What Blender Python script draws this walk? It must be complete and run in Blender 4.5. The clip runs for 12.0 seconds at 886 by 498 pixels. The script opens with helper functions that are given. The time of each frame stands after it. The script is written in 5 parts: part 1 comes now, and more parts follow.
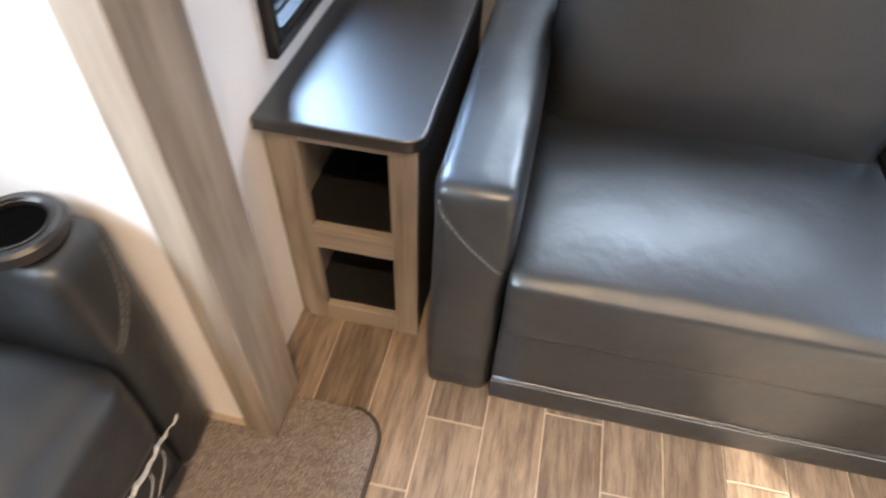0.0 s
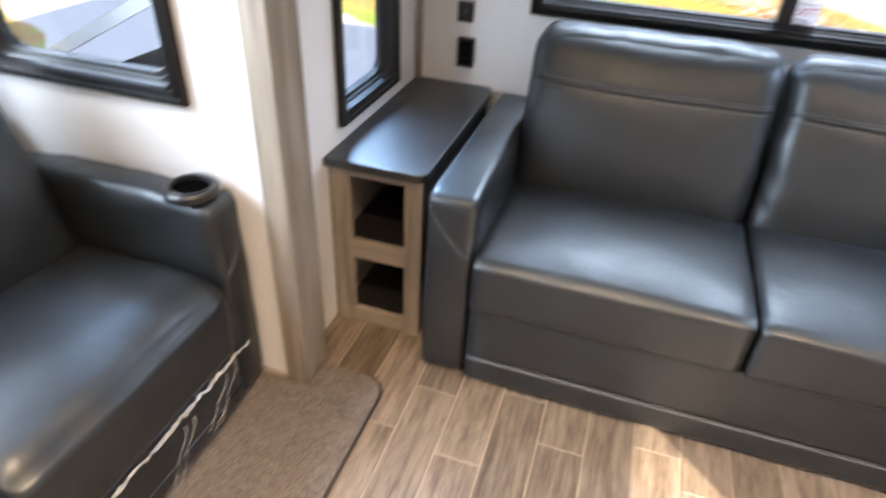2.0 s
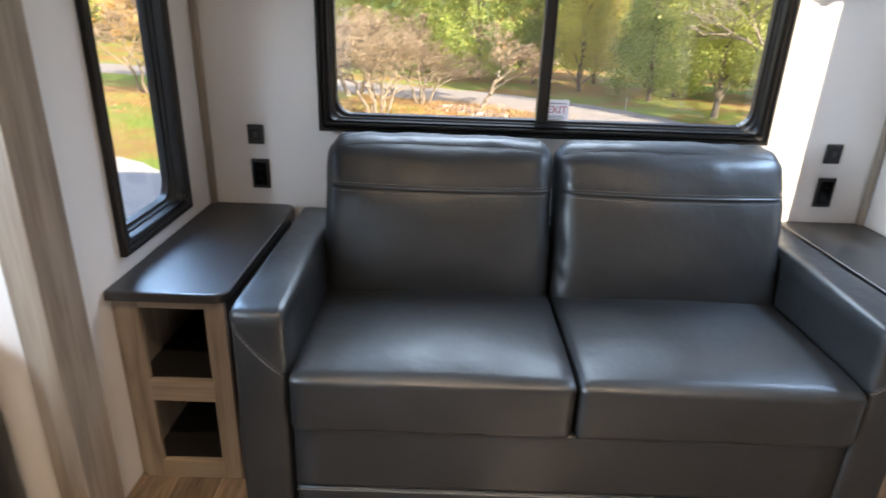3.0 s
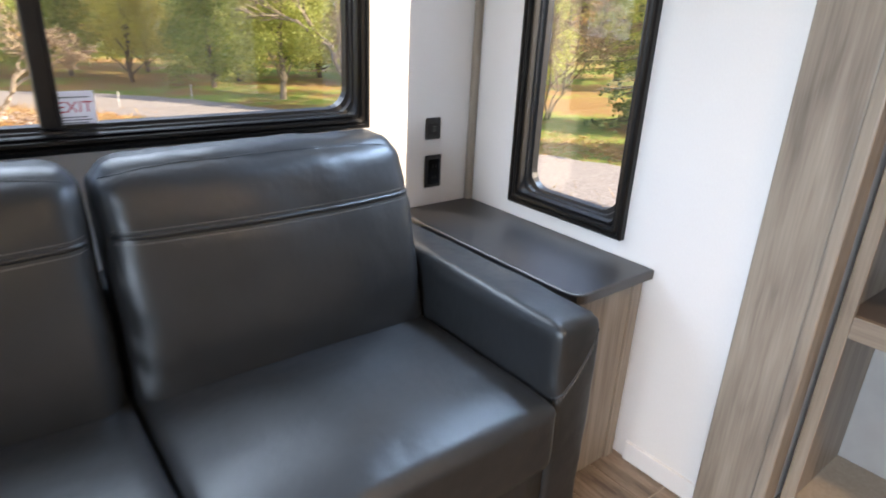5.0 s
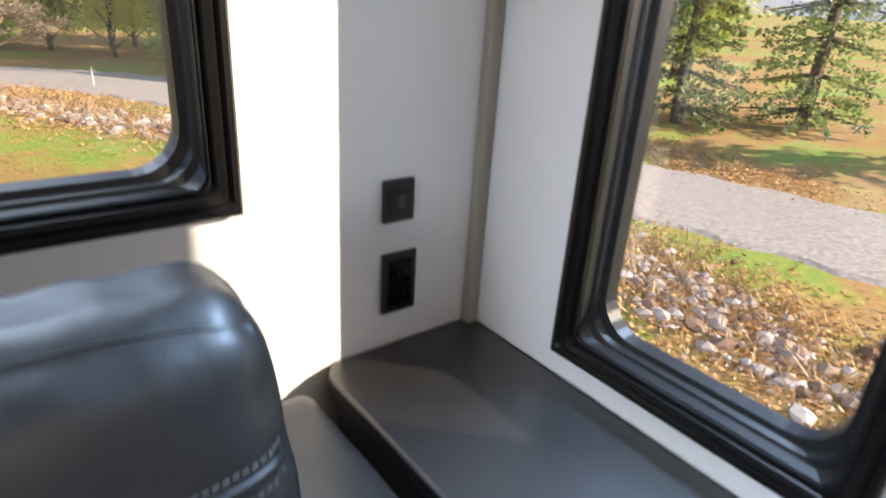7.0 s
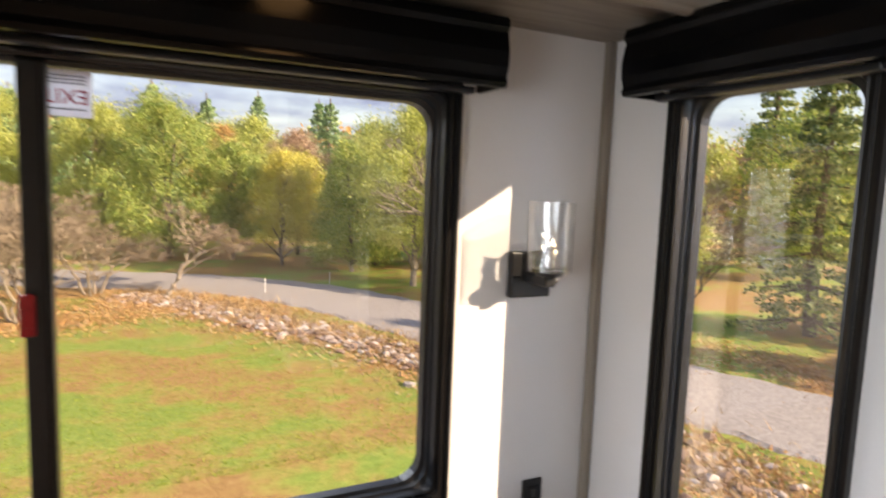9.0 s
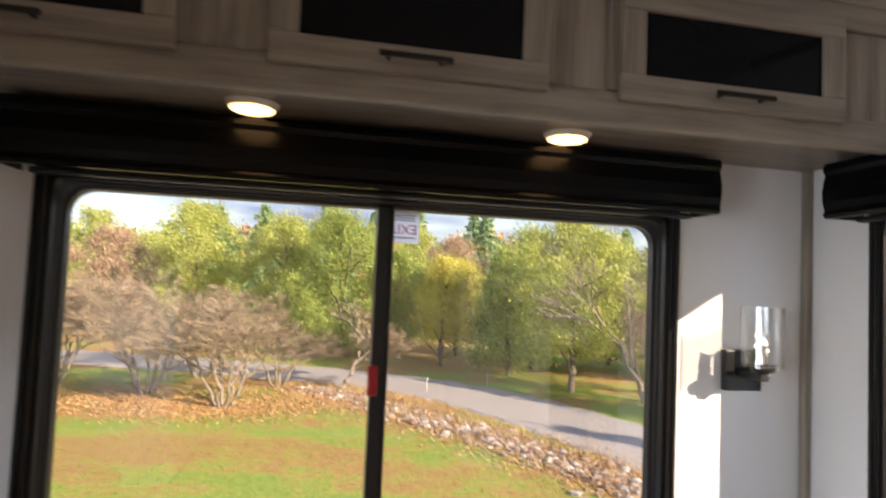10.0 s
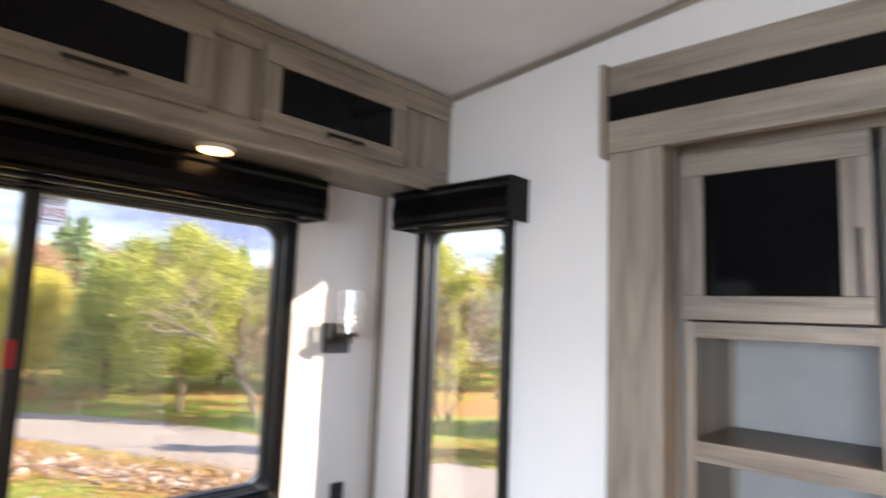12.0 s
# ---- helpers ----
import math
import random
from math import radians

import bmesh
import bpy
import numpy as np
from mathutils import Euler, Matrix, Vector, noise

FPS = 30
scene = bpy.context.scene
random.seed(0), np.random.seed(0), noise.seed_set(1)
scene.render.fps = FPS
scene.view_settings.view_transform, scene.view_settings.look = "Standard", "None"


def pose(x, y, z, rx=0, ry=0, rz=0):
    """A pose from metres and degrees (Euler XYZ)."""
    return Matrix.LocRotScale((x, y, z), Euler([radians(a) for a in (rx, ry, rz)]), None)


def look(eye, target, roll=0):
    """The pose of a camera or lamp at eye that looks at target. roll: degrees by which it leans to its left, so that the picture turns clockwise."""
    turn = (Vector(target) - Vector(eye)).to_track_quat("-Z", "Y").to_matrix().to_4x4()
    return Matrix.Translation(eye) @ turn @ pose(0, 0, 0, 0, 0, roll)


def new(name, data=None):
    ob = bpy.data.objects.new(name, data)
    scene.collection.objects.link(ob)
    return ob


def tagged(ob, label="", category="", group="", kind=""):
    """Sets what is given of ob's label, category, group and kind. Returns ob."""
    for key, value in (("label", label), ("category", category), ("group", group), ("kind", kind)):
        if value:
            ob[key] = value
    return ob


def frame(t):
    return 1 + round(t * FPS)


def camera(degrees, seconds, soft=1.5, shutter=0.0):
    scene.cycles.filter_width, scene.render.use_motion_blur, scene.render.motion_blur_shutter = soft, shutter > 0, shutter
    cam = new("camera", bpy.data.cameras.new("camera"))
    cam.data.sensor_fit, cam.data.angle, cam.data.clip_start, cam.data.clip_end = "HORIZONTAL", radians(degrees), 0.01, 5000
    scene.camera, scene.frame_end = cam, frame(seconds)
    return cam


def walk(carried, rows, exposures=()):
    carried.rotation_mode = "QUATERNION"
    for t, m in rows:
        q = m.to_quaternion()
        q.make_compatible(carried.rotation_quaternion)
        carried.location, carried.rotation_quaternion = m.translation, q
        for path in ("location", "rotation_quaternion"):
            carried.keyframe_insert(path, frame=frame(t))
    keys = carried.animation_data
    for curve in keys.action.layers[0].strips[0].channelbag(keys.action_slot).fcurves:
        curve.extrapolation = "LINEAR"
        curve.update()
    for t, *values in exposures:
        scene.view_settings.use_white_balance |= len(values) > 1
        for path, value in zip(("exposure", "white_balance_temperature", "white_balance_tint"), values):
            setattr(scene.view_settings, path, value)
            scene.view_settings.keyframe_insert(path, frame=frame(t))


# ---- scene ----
cam = camera(72.5, 12.0, 1.7, 0.5)
EXPOSURES = [(0.0, 2.45, 7350, 15), (1.0, 2.42, 6950, 13), (1.8, 2.35, 7000, 13), (2.5, 1.95, 7050, 13), (3.0, 1.60, 7050, 13), (3.6, 1.38, 7050, 13), (5.4, 1.40, 7300, 16), (6.6, 1.22, 7150, 15), (7.2, 1.08, 7050, 14), (8.8, 0.98, 8000, 19), (9.6, 1.00, 7700, 18), (10.5, 1.10, 7050, 16), (11.2, 1.25, 6950, 15), (12.0, 1.48, 7250, 18)]
PATH = [
    (0, (-0.687, -1.504, 1.213), (-0.925, -0.201, -0.285), 2.6),
    (0.5, (-0.676, -1.728, 1.253), (-1.128, -0.412, -0.183), 2.2),
    (1, (-0.549, -1.982, 1.29), (-1.196, -0.681, -0.085), 2.3),
    (1.5, (-0.454, -2.068, 1.324), (-1.116, -0.701, 0.023), 2.6),
    (2, (-0.411, -2.092, 1.343), (-0.876, -0.515, 0.205), 3.2),
    (2.5, (-0.369, -2.087, 1.305), (-0.557, -0.311, 0.405), 2.5),
    (3, (-0.339, -2.078, 1.261), (-0.334, -0.22, 0.52), 2.0),
    (3.5, (-0.289, -2.072, 1.191), (-0.113, -0.215, 0.47), 1.7),
    (3.7, (-0.265, -2.062, 1.169), (0.036, -0.225, 0.435), 1.6),
    (5.3, (-0.078, -1.383, 1.181), (1.142, 0.024, 0.453), 2.9),
    (5.5, (0.038, -1.307, 1.166), (1.238, 0.113, 0.429), 2.9),
    (6, (0.314, -1.079, 1.134), (1.489, 0.344, 0.363), 2.8),
    (6.5, (0.441, -0.9, 1.105), (1.611, 0.515, 0.31), 3.4),
    (7, (0.521, -0.721, 1.133), (1.668, 0.712, 0.339), 3.7),
    (7.2, (0.533, -0.682, 1.183), (1.672, 0.782, 0.436), 3.6),
    (8.8, (0.222, -1.144, 1.572), (1.14, 0.613, 1.307), 2.4),
    (9, (0.16, -1.183, 1.588), (1.031, 0.605, 1.373), 2.1),
    (9.5, (0.0, -1.321, 1.596), (0.611, 0.582, 1.532), 2.3),
    (10, (-0.166, -1.447, 1.586), (0.235, 0.509, 1.694), 2.5),
    (10.5, (-0.265, -1.558, 1.583), (0.078, 0.4, 1.802), 3.0),
    (11, (-0.304, -1.673, 1.566), (0.221, 0.238, 1.83), 3.1),
    (11.5, (-0.387, -1.772, 1.531), (0.604, -0.055, 1.796), 2.2),
    (12, (-0.404, -1.801, 1.479), (1.046, -0.442, 1.699), 2.2),
]
walk(cam, [(t, look(eye, target, roll)) for t, eye, target, roll in PATH], EXPOSURES)

from mathutils.bvhtree import BVHTree

# ---- world and light ----
SUN_DIR = Vector((-1.0, 0.97, -0.62)).normalized()
SUN_EL = math.asin(-SUN_DIR.z)
SUN_AZ = math.atan2(-SUN_DIR.x, -SUN_DIR.y)
world = bpy.data.worlds.new("world")
scene.world = world
world.use_nodes = True
wn = world.node_tree
sky = wn.nodes.new("ShaderNodeTexSky")
sky.sky_type = "NISHITA"
sky.sun_disc = False
sky.sun_elevation, sky.sun_rotation = SUN_EL, SUN_AZ
tcw = wn.nodes.new("ShaderNodeTexCoord")
mpw = wn.nodes.new("ShaderNodeMapping")
mpw.inputs["Scale"].default_value = (2.2, 2.2, 9.0)
cl = wn.nodes.new("ShaderNodeTexNoise")
cl.inputs["Scale"].default_value, cl.inputs["Detail"].default_value, cl.inputs["Roughness"].default_value = 1.6, 6.0, 0.55
wn.links.new(tcw.outputs["Generated"], mpw.inputs["Vector"])
wn.links.new(mpw.outputs["Vector"], cl.inputs["Vector"])
clr = wn.nodes.new("ShaderNodeValToRGB")
clr.color_ramp.elements[0].position, clr.color_ramp.elements[1].position = 0.36, 0.62
wn.links.new(cl.outputs["Fac"], clr.inputs["Fac"])
mxw = wn.nodes.new("ShaderNodeMix")
mxw.data_type = "RGBA"
mxw.inputs[7].default_value = (1.25, 1.65, 2.8, 1)
wn.links.new(clr.outputs["Color"], mxw.inputs[0])
wn.links.new(sky.outputs["Color"], mxw.inputs[6])
wn.links.new(mxw.outputs[2], wn.nodes["Background"].inputs["Color"])
wn.nodes["Background"].inputs["Strength"].default_value = 0.15
sun_data = bpy.data.lights.new("sun", "SUN")
sun_data.energy, sun_data.angle, sun_data.color = 5.0, radians(0.55), (1.0, 0.90, 0.74)
sun = new("sun", sun_data)
sun.matrix_world = look((0, 0, 0), SUN_DIR)


def window_light(name, m, sx, sy, watts, color=(0.80, 0.90, 1.0), spread=180):
    d = bpy.data.lights.new(name, "AREA")
    d.shape, d.size, d.size_y, d.energy, d.color = "RECTANGLE", sx, sy, watts, color
    d.spread = radians(spread)
    o = new(name, d)
    o.matrix_world = m
    return o


CEILING_WATTS = 4.6


# ---- materials ----
def material(name, rough=0.6, metal=0.0, color=(0.5, 0.5, 0.5)):
    m = bpy.data.materials.new(name)
    m.use_nodes = True
    b = m.node_tree.nodes["Principled BSDF"]
    b.inputs["Roughness"].default_value = rough
    b.inputs["Metallic"].default_value = metal
    b.inputs["Base Color"].default_value = (*color, 1)
    return m, m.node_tree, b


def nd(nt, kind, **inputs):
    n = nt.nodes.new("ShaderNode" + kind)
    for k, v in inputs.items():
        n.inputs[k.replace("_", " ")].default_value = v
    return n


def ramp(nt, fac, stops):
    r = nt.nodes.new("ShaderNodeValToRGB")
    while len(r.color_ramp.elements) < len(stops):
        r.color_ramp.elements.new(0.5)
    for e, (p, c) in zip(r.color_ramp.elements, stops):
        e.position, e.color = p, (*c, 1)
    nt.links.new(fac, r.inputs["Fac"])
    return r.outputs["Color"]


def coords(nt, scale=(1, 1, 1), kind="Object"):
    tc = nt.nodes.new("ShaderNodeTexCoord")
    mp = nt.nodes.new("ShaderNodeMapping")
    mp.inputs["Scale"].default_value = scale
    nt.links.new(tc.outputs[kind], mp.inputs["Vector"])
    return mp.outputs["Vector"]


def mixc(nt, a, b, fac, mode="MIX"):
    m = nt.nodes.new("ShaderNodeMix")
    m.data_type, m.blend_type = "RGBA", mode
    for sock, v in ((m.inputs[6], a), (m.inputs[7], b), (m.inputs[0], fac)):
        if isinstance(v, (int, float)):
            sock.default_value = v
        elif isinstance(v, tuple):
            sock.default_value = (*v, 1)
        else:
            nt.links.new(v, sock)
    return m.outputs[2]


def bump(nt, b, height, strength=0.2, distance=0.002):
    n = nt.nodes.new("ShaderNodeBump")
    n.inputs["Strength"].default_value, n.inputs["Distance"].default_value = strength, distance
    nt.links.new(height, n.inputs["Height"])
    nt.links.new(n.outputs["Normal"], b.inputs["Normal"])


def noise_tex(nt, vec, scale, detail=4.0, rough=0.55):
    n = nt.nodes.new("ShaderNodeTexNoise")
    n.inputs["Scale"].default_value, n.inputs["Detail"].default_value, n.inputs["Roughness"].default_value = scale, detail, rough
    nt.links.new(vec, n.inputs["Vector"])
    return n.outputs["Fac"]


def wall_mat():
    m, nt, b = material("wallboard", 0.55)
    v = coords(nt)
    fibre = noise_tex(nt, coords(nt, (300, 300, 110)), 1.0, 3)
    big = noise_tex(nt, v, 1.7, 3)
    c = ramp(nt, big, ((0.3, (0.70, 0.68, 0.665)), (0.7, (0.765, 0.745, 0.73))))
    c = mixc(nt, c, ramp(nt, fibre, ((0.35, (0.68, 0.66, 0.65)), (0.65, (0.77, 0.75, 0.735)))), 0.18)
    nt.links.new(c, b.inputs["Base Color"])
    bump(nt, b, fibre, 0.05, 0.0004)
    return m


def wood_mat(name, axis, dark, light, tone):
    """Light greyed wood-print laminate, grain along the axis."""
    m, nt, b = material(name, 0.45)
    s = [26.0, 26.0, 26.0]
    s[axis] = 1.6
    v = coords(nt, tuple(s))
    warp = noise_tex(nt, v, 1.0, 5, 0.6)
    s2 = [150.0, 150.0, 150.0]
    s2[axis] = 5.0
    fine = noise_tex(nt, coords(nt, tuple(s2)), 1.0, 4, 0.6)
    s3 = [7.0, 7.0, 7.0]
    s3[axis] = 1.1
    wide = noise_tex(nt, coords(nt, tuple(s3)), 1.0, 3, 0.5)
    wave = nt.nodes.new("ShaderNodeMath")
    wave.operation = "PINGPONG"
    wave.inputs[1].default_value = 0.11
    nt.links.new(wide, wave.inputs[0])
    c = ramp(nt, warp, ((0.30, dark), (0.45, tone), (0.60, light), (0.72, tone)))
    c = mixc(nt, c, ramp(nt, wave.outputs[0], ((0.0, dark), (0.035, tone), (0.11, light))), 0.42)
    c = mixc(nt, c, ramp(nt, fine, ((0.35, dark), (0.65, light))), 0.22)
    nt.links.new(c, b.inputs["Base Color"])
    bump(nt, b, fine, 0.15, 0.0006)
    return m


def leather_mat(name, color):
    """Grained leatherette: soft sheen that varies in patches, shallow slack folds and fine pebble grain."""
    m, nt, b = material(name, 0.36)
    b.inputs["Specular IOR Level"].default_value = 0.74
    b.inputs["Specular Tint"].default_value = (0.88, 0.95, 1.0, 1)
    v = coords(nt)
    grain = nt.nodes.new("ShaderNodeTexVoronoi")
    grain.inputs["Scale"].default_value = 420
    nt.links.new(v, grain.inputs["Vector"])
    big = noise_tex(nt, v, 5.0, 4)
    c = ramp(nt, big, ((0.3, tuple(x * 0.75 for x in color)), (0.7, tuple(x * 1.25 for x in color))))
    nt.links.new(c, b.inputs["Base Color"])
    patch = mixc(nt, noise_tex(nt, v, 6.0, 5, 0.65), noise_tex(nt, v, 45.0, 3, 0.6), 0.35)
    r = ramp(nt, patch, ((0.35, (0.35,) * 3), (0.65, (0.47,) * 3)))
    nt.links.new(r, b.inputs["Roughness"])
    last = None
    for height, strength, distance in ((noise_tex(nt, v, 7.0, 3), 0.38, 0.012), (noise_tex(nt, coords(nt, (34, 34, 16)), 1.0, 4, 0.6), 0.24, 0.003), (grain.outputs["Distance"], 0.07, 0.0003)):
        n = nt.nodes.new("ShaderNodeBump")
        n.inputs["Strength"].default_value, n.inputs["Distance"].default_value = strength, distance
        nt.links.new(height, n.inputs["Height"])
        if last:
            nt.links.new(last.outputs["Normal"], n.inputs["Normal"])
        last = n
    nt.links.new(last.outputs["Normal"], b.inputs["Normal"])
    return m


def plain(name, color, rough=0.5, metal=0.0, amount=0.12, scale=20.0):
    m, nt, b = material(name, rough, metal)
    f = noise_tex(nt, coords(nt), scale, 4)
    c = ramp(nt, f, ((0.3, tuple(x * (1 - amount) for x in color)), (0.7, tuple(min(1, x * (1 + amount)) for x in color))))
    nt.links.new(c, b.inputs["Base Color"])
    bump(nt, b, f, 0.04, 0.001)
    return m


def plank_mat():
    m, nt, b = material("floor_plank", 0.42)
    oi = nt.nodes.new("ShaderNodeObjectInfo")
    tc = nt.nodes.new("ShaderNodeTexCoord")
    add = nt.nodes.new("ShaderNodeVectorMath")
    add.operation = "ADD"
    comb = nt.nodes.new("ShaderNodeCombineXYZ")
    mul = nt.nodes.new("ShaderNodeMath")
    mul.operation = "MULTIPLY"
    mul.inputs[1].default_value = 37.0
    nt.links.new(oi.outputs["Random"], mul.inputs[0])
    for i in range(3):
        nt.links.new(mul.outputs[0], comb.inputs[i])
    nt.links.new(tc.outputs["Object"], add.inputs[0])
    nt.links.new(comb.outputs[0], add.inputs[1])

    def mp(scale):
        n = nt.nodes.new("ShaderNodeMapping")
        n.inputs["Scale"].default_value = scale
        nt.links.new(add.outputs[0], n.inputs["Vector"])
        return n.outputs["Vector"]
    grain = noise_tex(nt, mp((48, 5, 20)), 1.0, 6, 0.75)
    wide = noise_tex(nt, mp((14, 1.6, 5)), 1.0, 3, 0.5)
    c = ramp(nt, grain, ((0.36, (0.040, 0.026, 0.017)), (0.46, (0.135, 0.100, 0.074)), (0.60, (0.275, 0.222, 0.175))))
    c = mixc(nt, c, ramp(nt, wide, ((0.3, (0.10, 0.074, 0.056)), (0.7, (0.25, 0.202, 0.162)))), 0.42)
    tint = ramp(nt, oi.outputs["Random"], ((0.0, (0.74, 0.72, 0.70)), (0.5, (1.0, 0.98, 0.95)), (1.0, (1.16, 1.12, 1.08))))
    c = mixc(nt, c, tint, 1.0, "MULTIPLY")
    nt.links.new(c, b.inputs["Base Color"])
    bump(nt, b, grain, 0.25, 0.0008)
    return m


def carpet_mat():
    m, nt, b = material("carpet_pile", 0.95)
    v = coords(nt)
    f = mixc(nt, noise_tex(nt, v, 300.0, 2), noise_tex(nt, v, 170.0, 3, 0.7), 0.4)
    g = noise_tex(nt, v, 60.0, 3)
    c = ramp(nt, f, ((0.40, (0.036, 0.028, 0.025)), (0.5, (0.120, 0.100, 0.090)), (0.62, (0.30, 0.265, 0.24))))
    c = mixc(nt, c, ramp(nt, g, ((0.35, (0.10, 0.086, 0.078)), (0.65, (0.20, 0.175, 0.158)))), 0.45)
    nt.links.new(c, b.inputs["Base Color"])
    bump(nt, b, f, 0.8, 0.004)
    return m


def glass_mat(name="clear_glass", tint=(1, 1, 1), low=0.06, high=0.75, rough=0.01):
    """Clear thin glass: see-through, with gloss that grows towards grazing angles."""
    m = bpy.data.materials.new(name)
    m.use_nodes = True
    nt = m.node_tree
    nt.nodes.clear()
    out = nt.nodes.new("ShaderNodeOutputMaterial")
    tr = nt.nodes.new("ShaderNodeBsdfTransparent")
    tr.inputs["Color"].default_value = (*tint, 1)
    gl = nt.nodes.new("ShaderNodeBsdfGlossy")
    gl.inputs["Roughness"].default_value = rough
    lw = nt.nodes.new("ShaderNodeLayerWeight")
    pw = nt.nodes.new("ShaderNodeMath")
    pw.operation = "POWER"
    pw.inputs[1].default_value = 5.0
    ma = nt.nodes.new("ShaderNodeMath")
    ma.operation = "MULTIPLY_ADD"
    ma.inputs[1].default_value, ma.inputs[2].default_value = high, low
    nt.links.new(lw.outputs["Facing"], pw.inputs[0])
    nt.links.new(pw.outputs[0], ma.inputs[0])
    mx = nt.nodes.new("ShaderNodeMixShader")
    nt.links.new(ma.outputs[0], mx.inputs[0])
    nt.links.new(tr.outputs[0], mx.inputs[1])
    nt.links.new(gl.outputs[0], mx.inputs[2])
    nt.links.new(mx.outputs[0], out.inputs["Surface"])
    return m


def glow(name, color, strength):
    m, nt, b = material(name, 0.4, 0.0, color)
    b.inputs["Emission Color"].default_value = (*color, 1)
    b.inputs["Emission Strength"].default_value = strength
    return m


WALL = wall_mat()
WOOD_D, WOOD_L, WOOD_T = (0.110, 0.086, 0.067), (0.345, 0.292, 0.238), (0.230, 0.190, 0.154)
WOOD_X = wood_mat("wood_laminate_x", 0, WOOD_D, WOOD_L, WOOD_T)
WOOD_Y = wood_mat("wood_laminate_y", 1, WOOD_D, WOOD_L, WOOD_T)
WOOD_Z = wood_mat("wood_laminate_z", 2, WOOD_D, WOOD_L, WOOD_T)
CEIL = plain("ceiling_board", (0.74, 0.735, 0.73), 0.6, 0, 0.03, 6)
BLACK_FRAME = plain("black_window_frame", (0.0055, 0.0050, 0.0050), 0.33, 0, 0.2, 30)
BLACK_PLASTIC = plain("black_plastic", (0.012, 0.012, 0.013), 0.35, 0, 0.2, 60)
VALANCE = plain("black_vinyl_valance", (0.0025, 0.0025, 0.0028), 0.27, 0, 0.2, 12)
TABLETOP = plain("dark_tabletop_laminate", (0.012, 0.0118, 0.013), 0.36, 0, 0.25, 40)
LEATHER = leather_mat("dark_grey_leatherette", (0.0112, 0.0126, 0.0146))
STITCH = plain("grey_thread", (0.16, 0.165, 0.17), 0.7, 0, 0.1, 200)
PLANK = plank_mat()
GROUT = plain("grout_line", (0.34, 0.285, 0.23), 0.75, 0, 0.1, 80)
CARPET = carpet_mat()
BINDING = plain("dark_carpet_binding", (0.035, 0.028, 0.025), 0.85, 0, 0.2, 200)
GLASS = glass_mat()
DARK_METAL = plain("oil_rubbed_bronze", (0.02, 0.016, 0.014), 0.35, 0.6, 0.2, 60)
BLACK_GLASS = plain("black_glass", (0.004, 0.004, 0.005), 0.08, 0, 0.1, 10)
for mt, lv in ((TABLETOP, 1.0), (VALANCE, 0.16), (BLACK_GLASS, 0.12), (BLACK_FRAME, 0.3)):
    mt.node_tree.nodes["Principled BSDF"].inputs["Specular IOR Level"].default_value = lv
# flat black for socket and base parts, also shade inside cubbies and cabinets
SHADOW_BLACK = plain("black_parts_and_shade", (0.012, 0.011, 0.011), 0.7, 0, 0.2, 40)


# ---- mesh helpers ----
def thing(name, loc, label, category, group="", kind="", rz=0.0):
    o = new(name)
    o.matrix_basis = pose(*loc, 0, 0, rz)
    o.empty_display_size = 0.05
    return tagged(o, label, category, group, kind)


def finish(bm, name, mat, smooth=False):
    me = bpy.data.meshes.new(name)
    bm.to_mesh(me)
    bm.free()
    me.materials.append(mat)
    if smooth:
        for p in me.polygons:
            p.use_smooth = True
    return me


def part(name, bm, mat, parent, label="", smooth=False):
    o = new(name, finish(bm, name, mat, smooth))
    o.parent = parent
    return tagged(o, label)


def solid(name, bm, mat, label, category, kind="structure", smooth=False, group=""):
    return tagged(new(name, finish(bm, name, mat, smooth)), label, category, group, kind)


def box(x0, x1, y0, y1, z0, z1, bevel=0.0, seg=2, bm=None):
    own = bmesh.new()
    bmesh.ops.create_cube(own, size=1.0)
    for v in own.verts:
        v.co = ((x0 + x1) / 2 + v.co.x * (x1 - x0), (y0 + y1) / 2 + v.co.y * (y1 - y0), (z0 + z1) / 2 + v.co.z * (z1 - z0))
    if bevel:
        bmesh.ops.bevel(own, geom=own.edges[:], offset=bevel, segments=seg, profile=0.5, affect="EDGES")
    if bm is None:
        return own
    return join(bm, own)


def join(bm, other):
    me = bpy.data.meshes.new("t")
    other.to_mesh(me)
    other.free()
    bm.from_mesh(me)
    bpy.data.meshes.remove(me)
    return bm


def cyl(r, h, seg=24, r2=None, bevel=0.0):
    bm = bmesh.new()
    bmesh.ops.create_cone(bm, cap_ends=True, segments=seg, radius1=r, radius2=r if r2 is None else r2, depth=h)
    if bevel:
        es = [e for e in bm.edges if abs(e.verts[0].co.z - e.verts[1].co.z) < 1e-6]
        bmesh.ops.bevel(bm, geom=es, offset=bevel, segments=2, profile=0.5, affect="EDGES")
    return bm


def moved(bm, m):
    bmesh.ops.transform(bm, matrix=m, verts=bm.verts)
    return bm


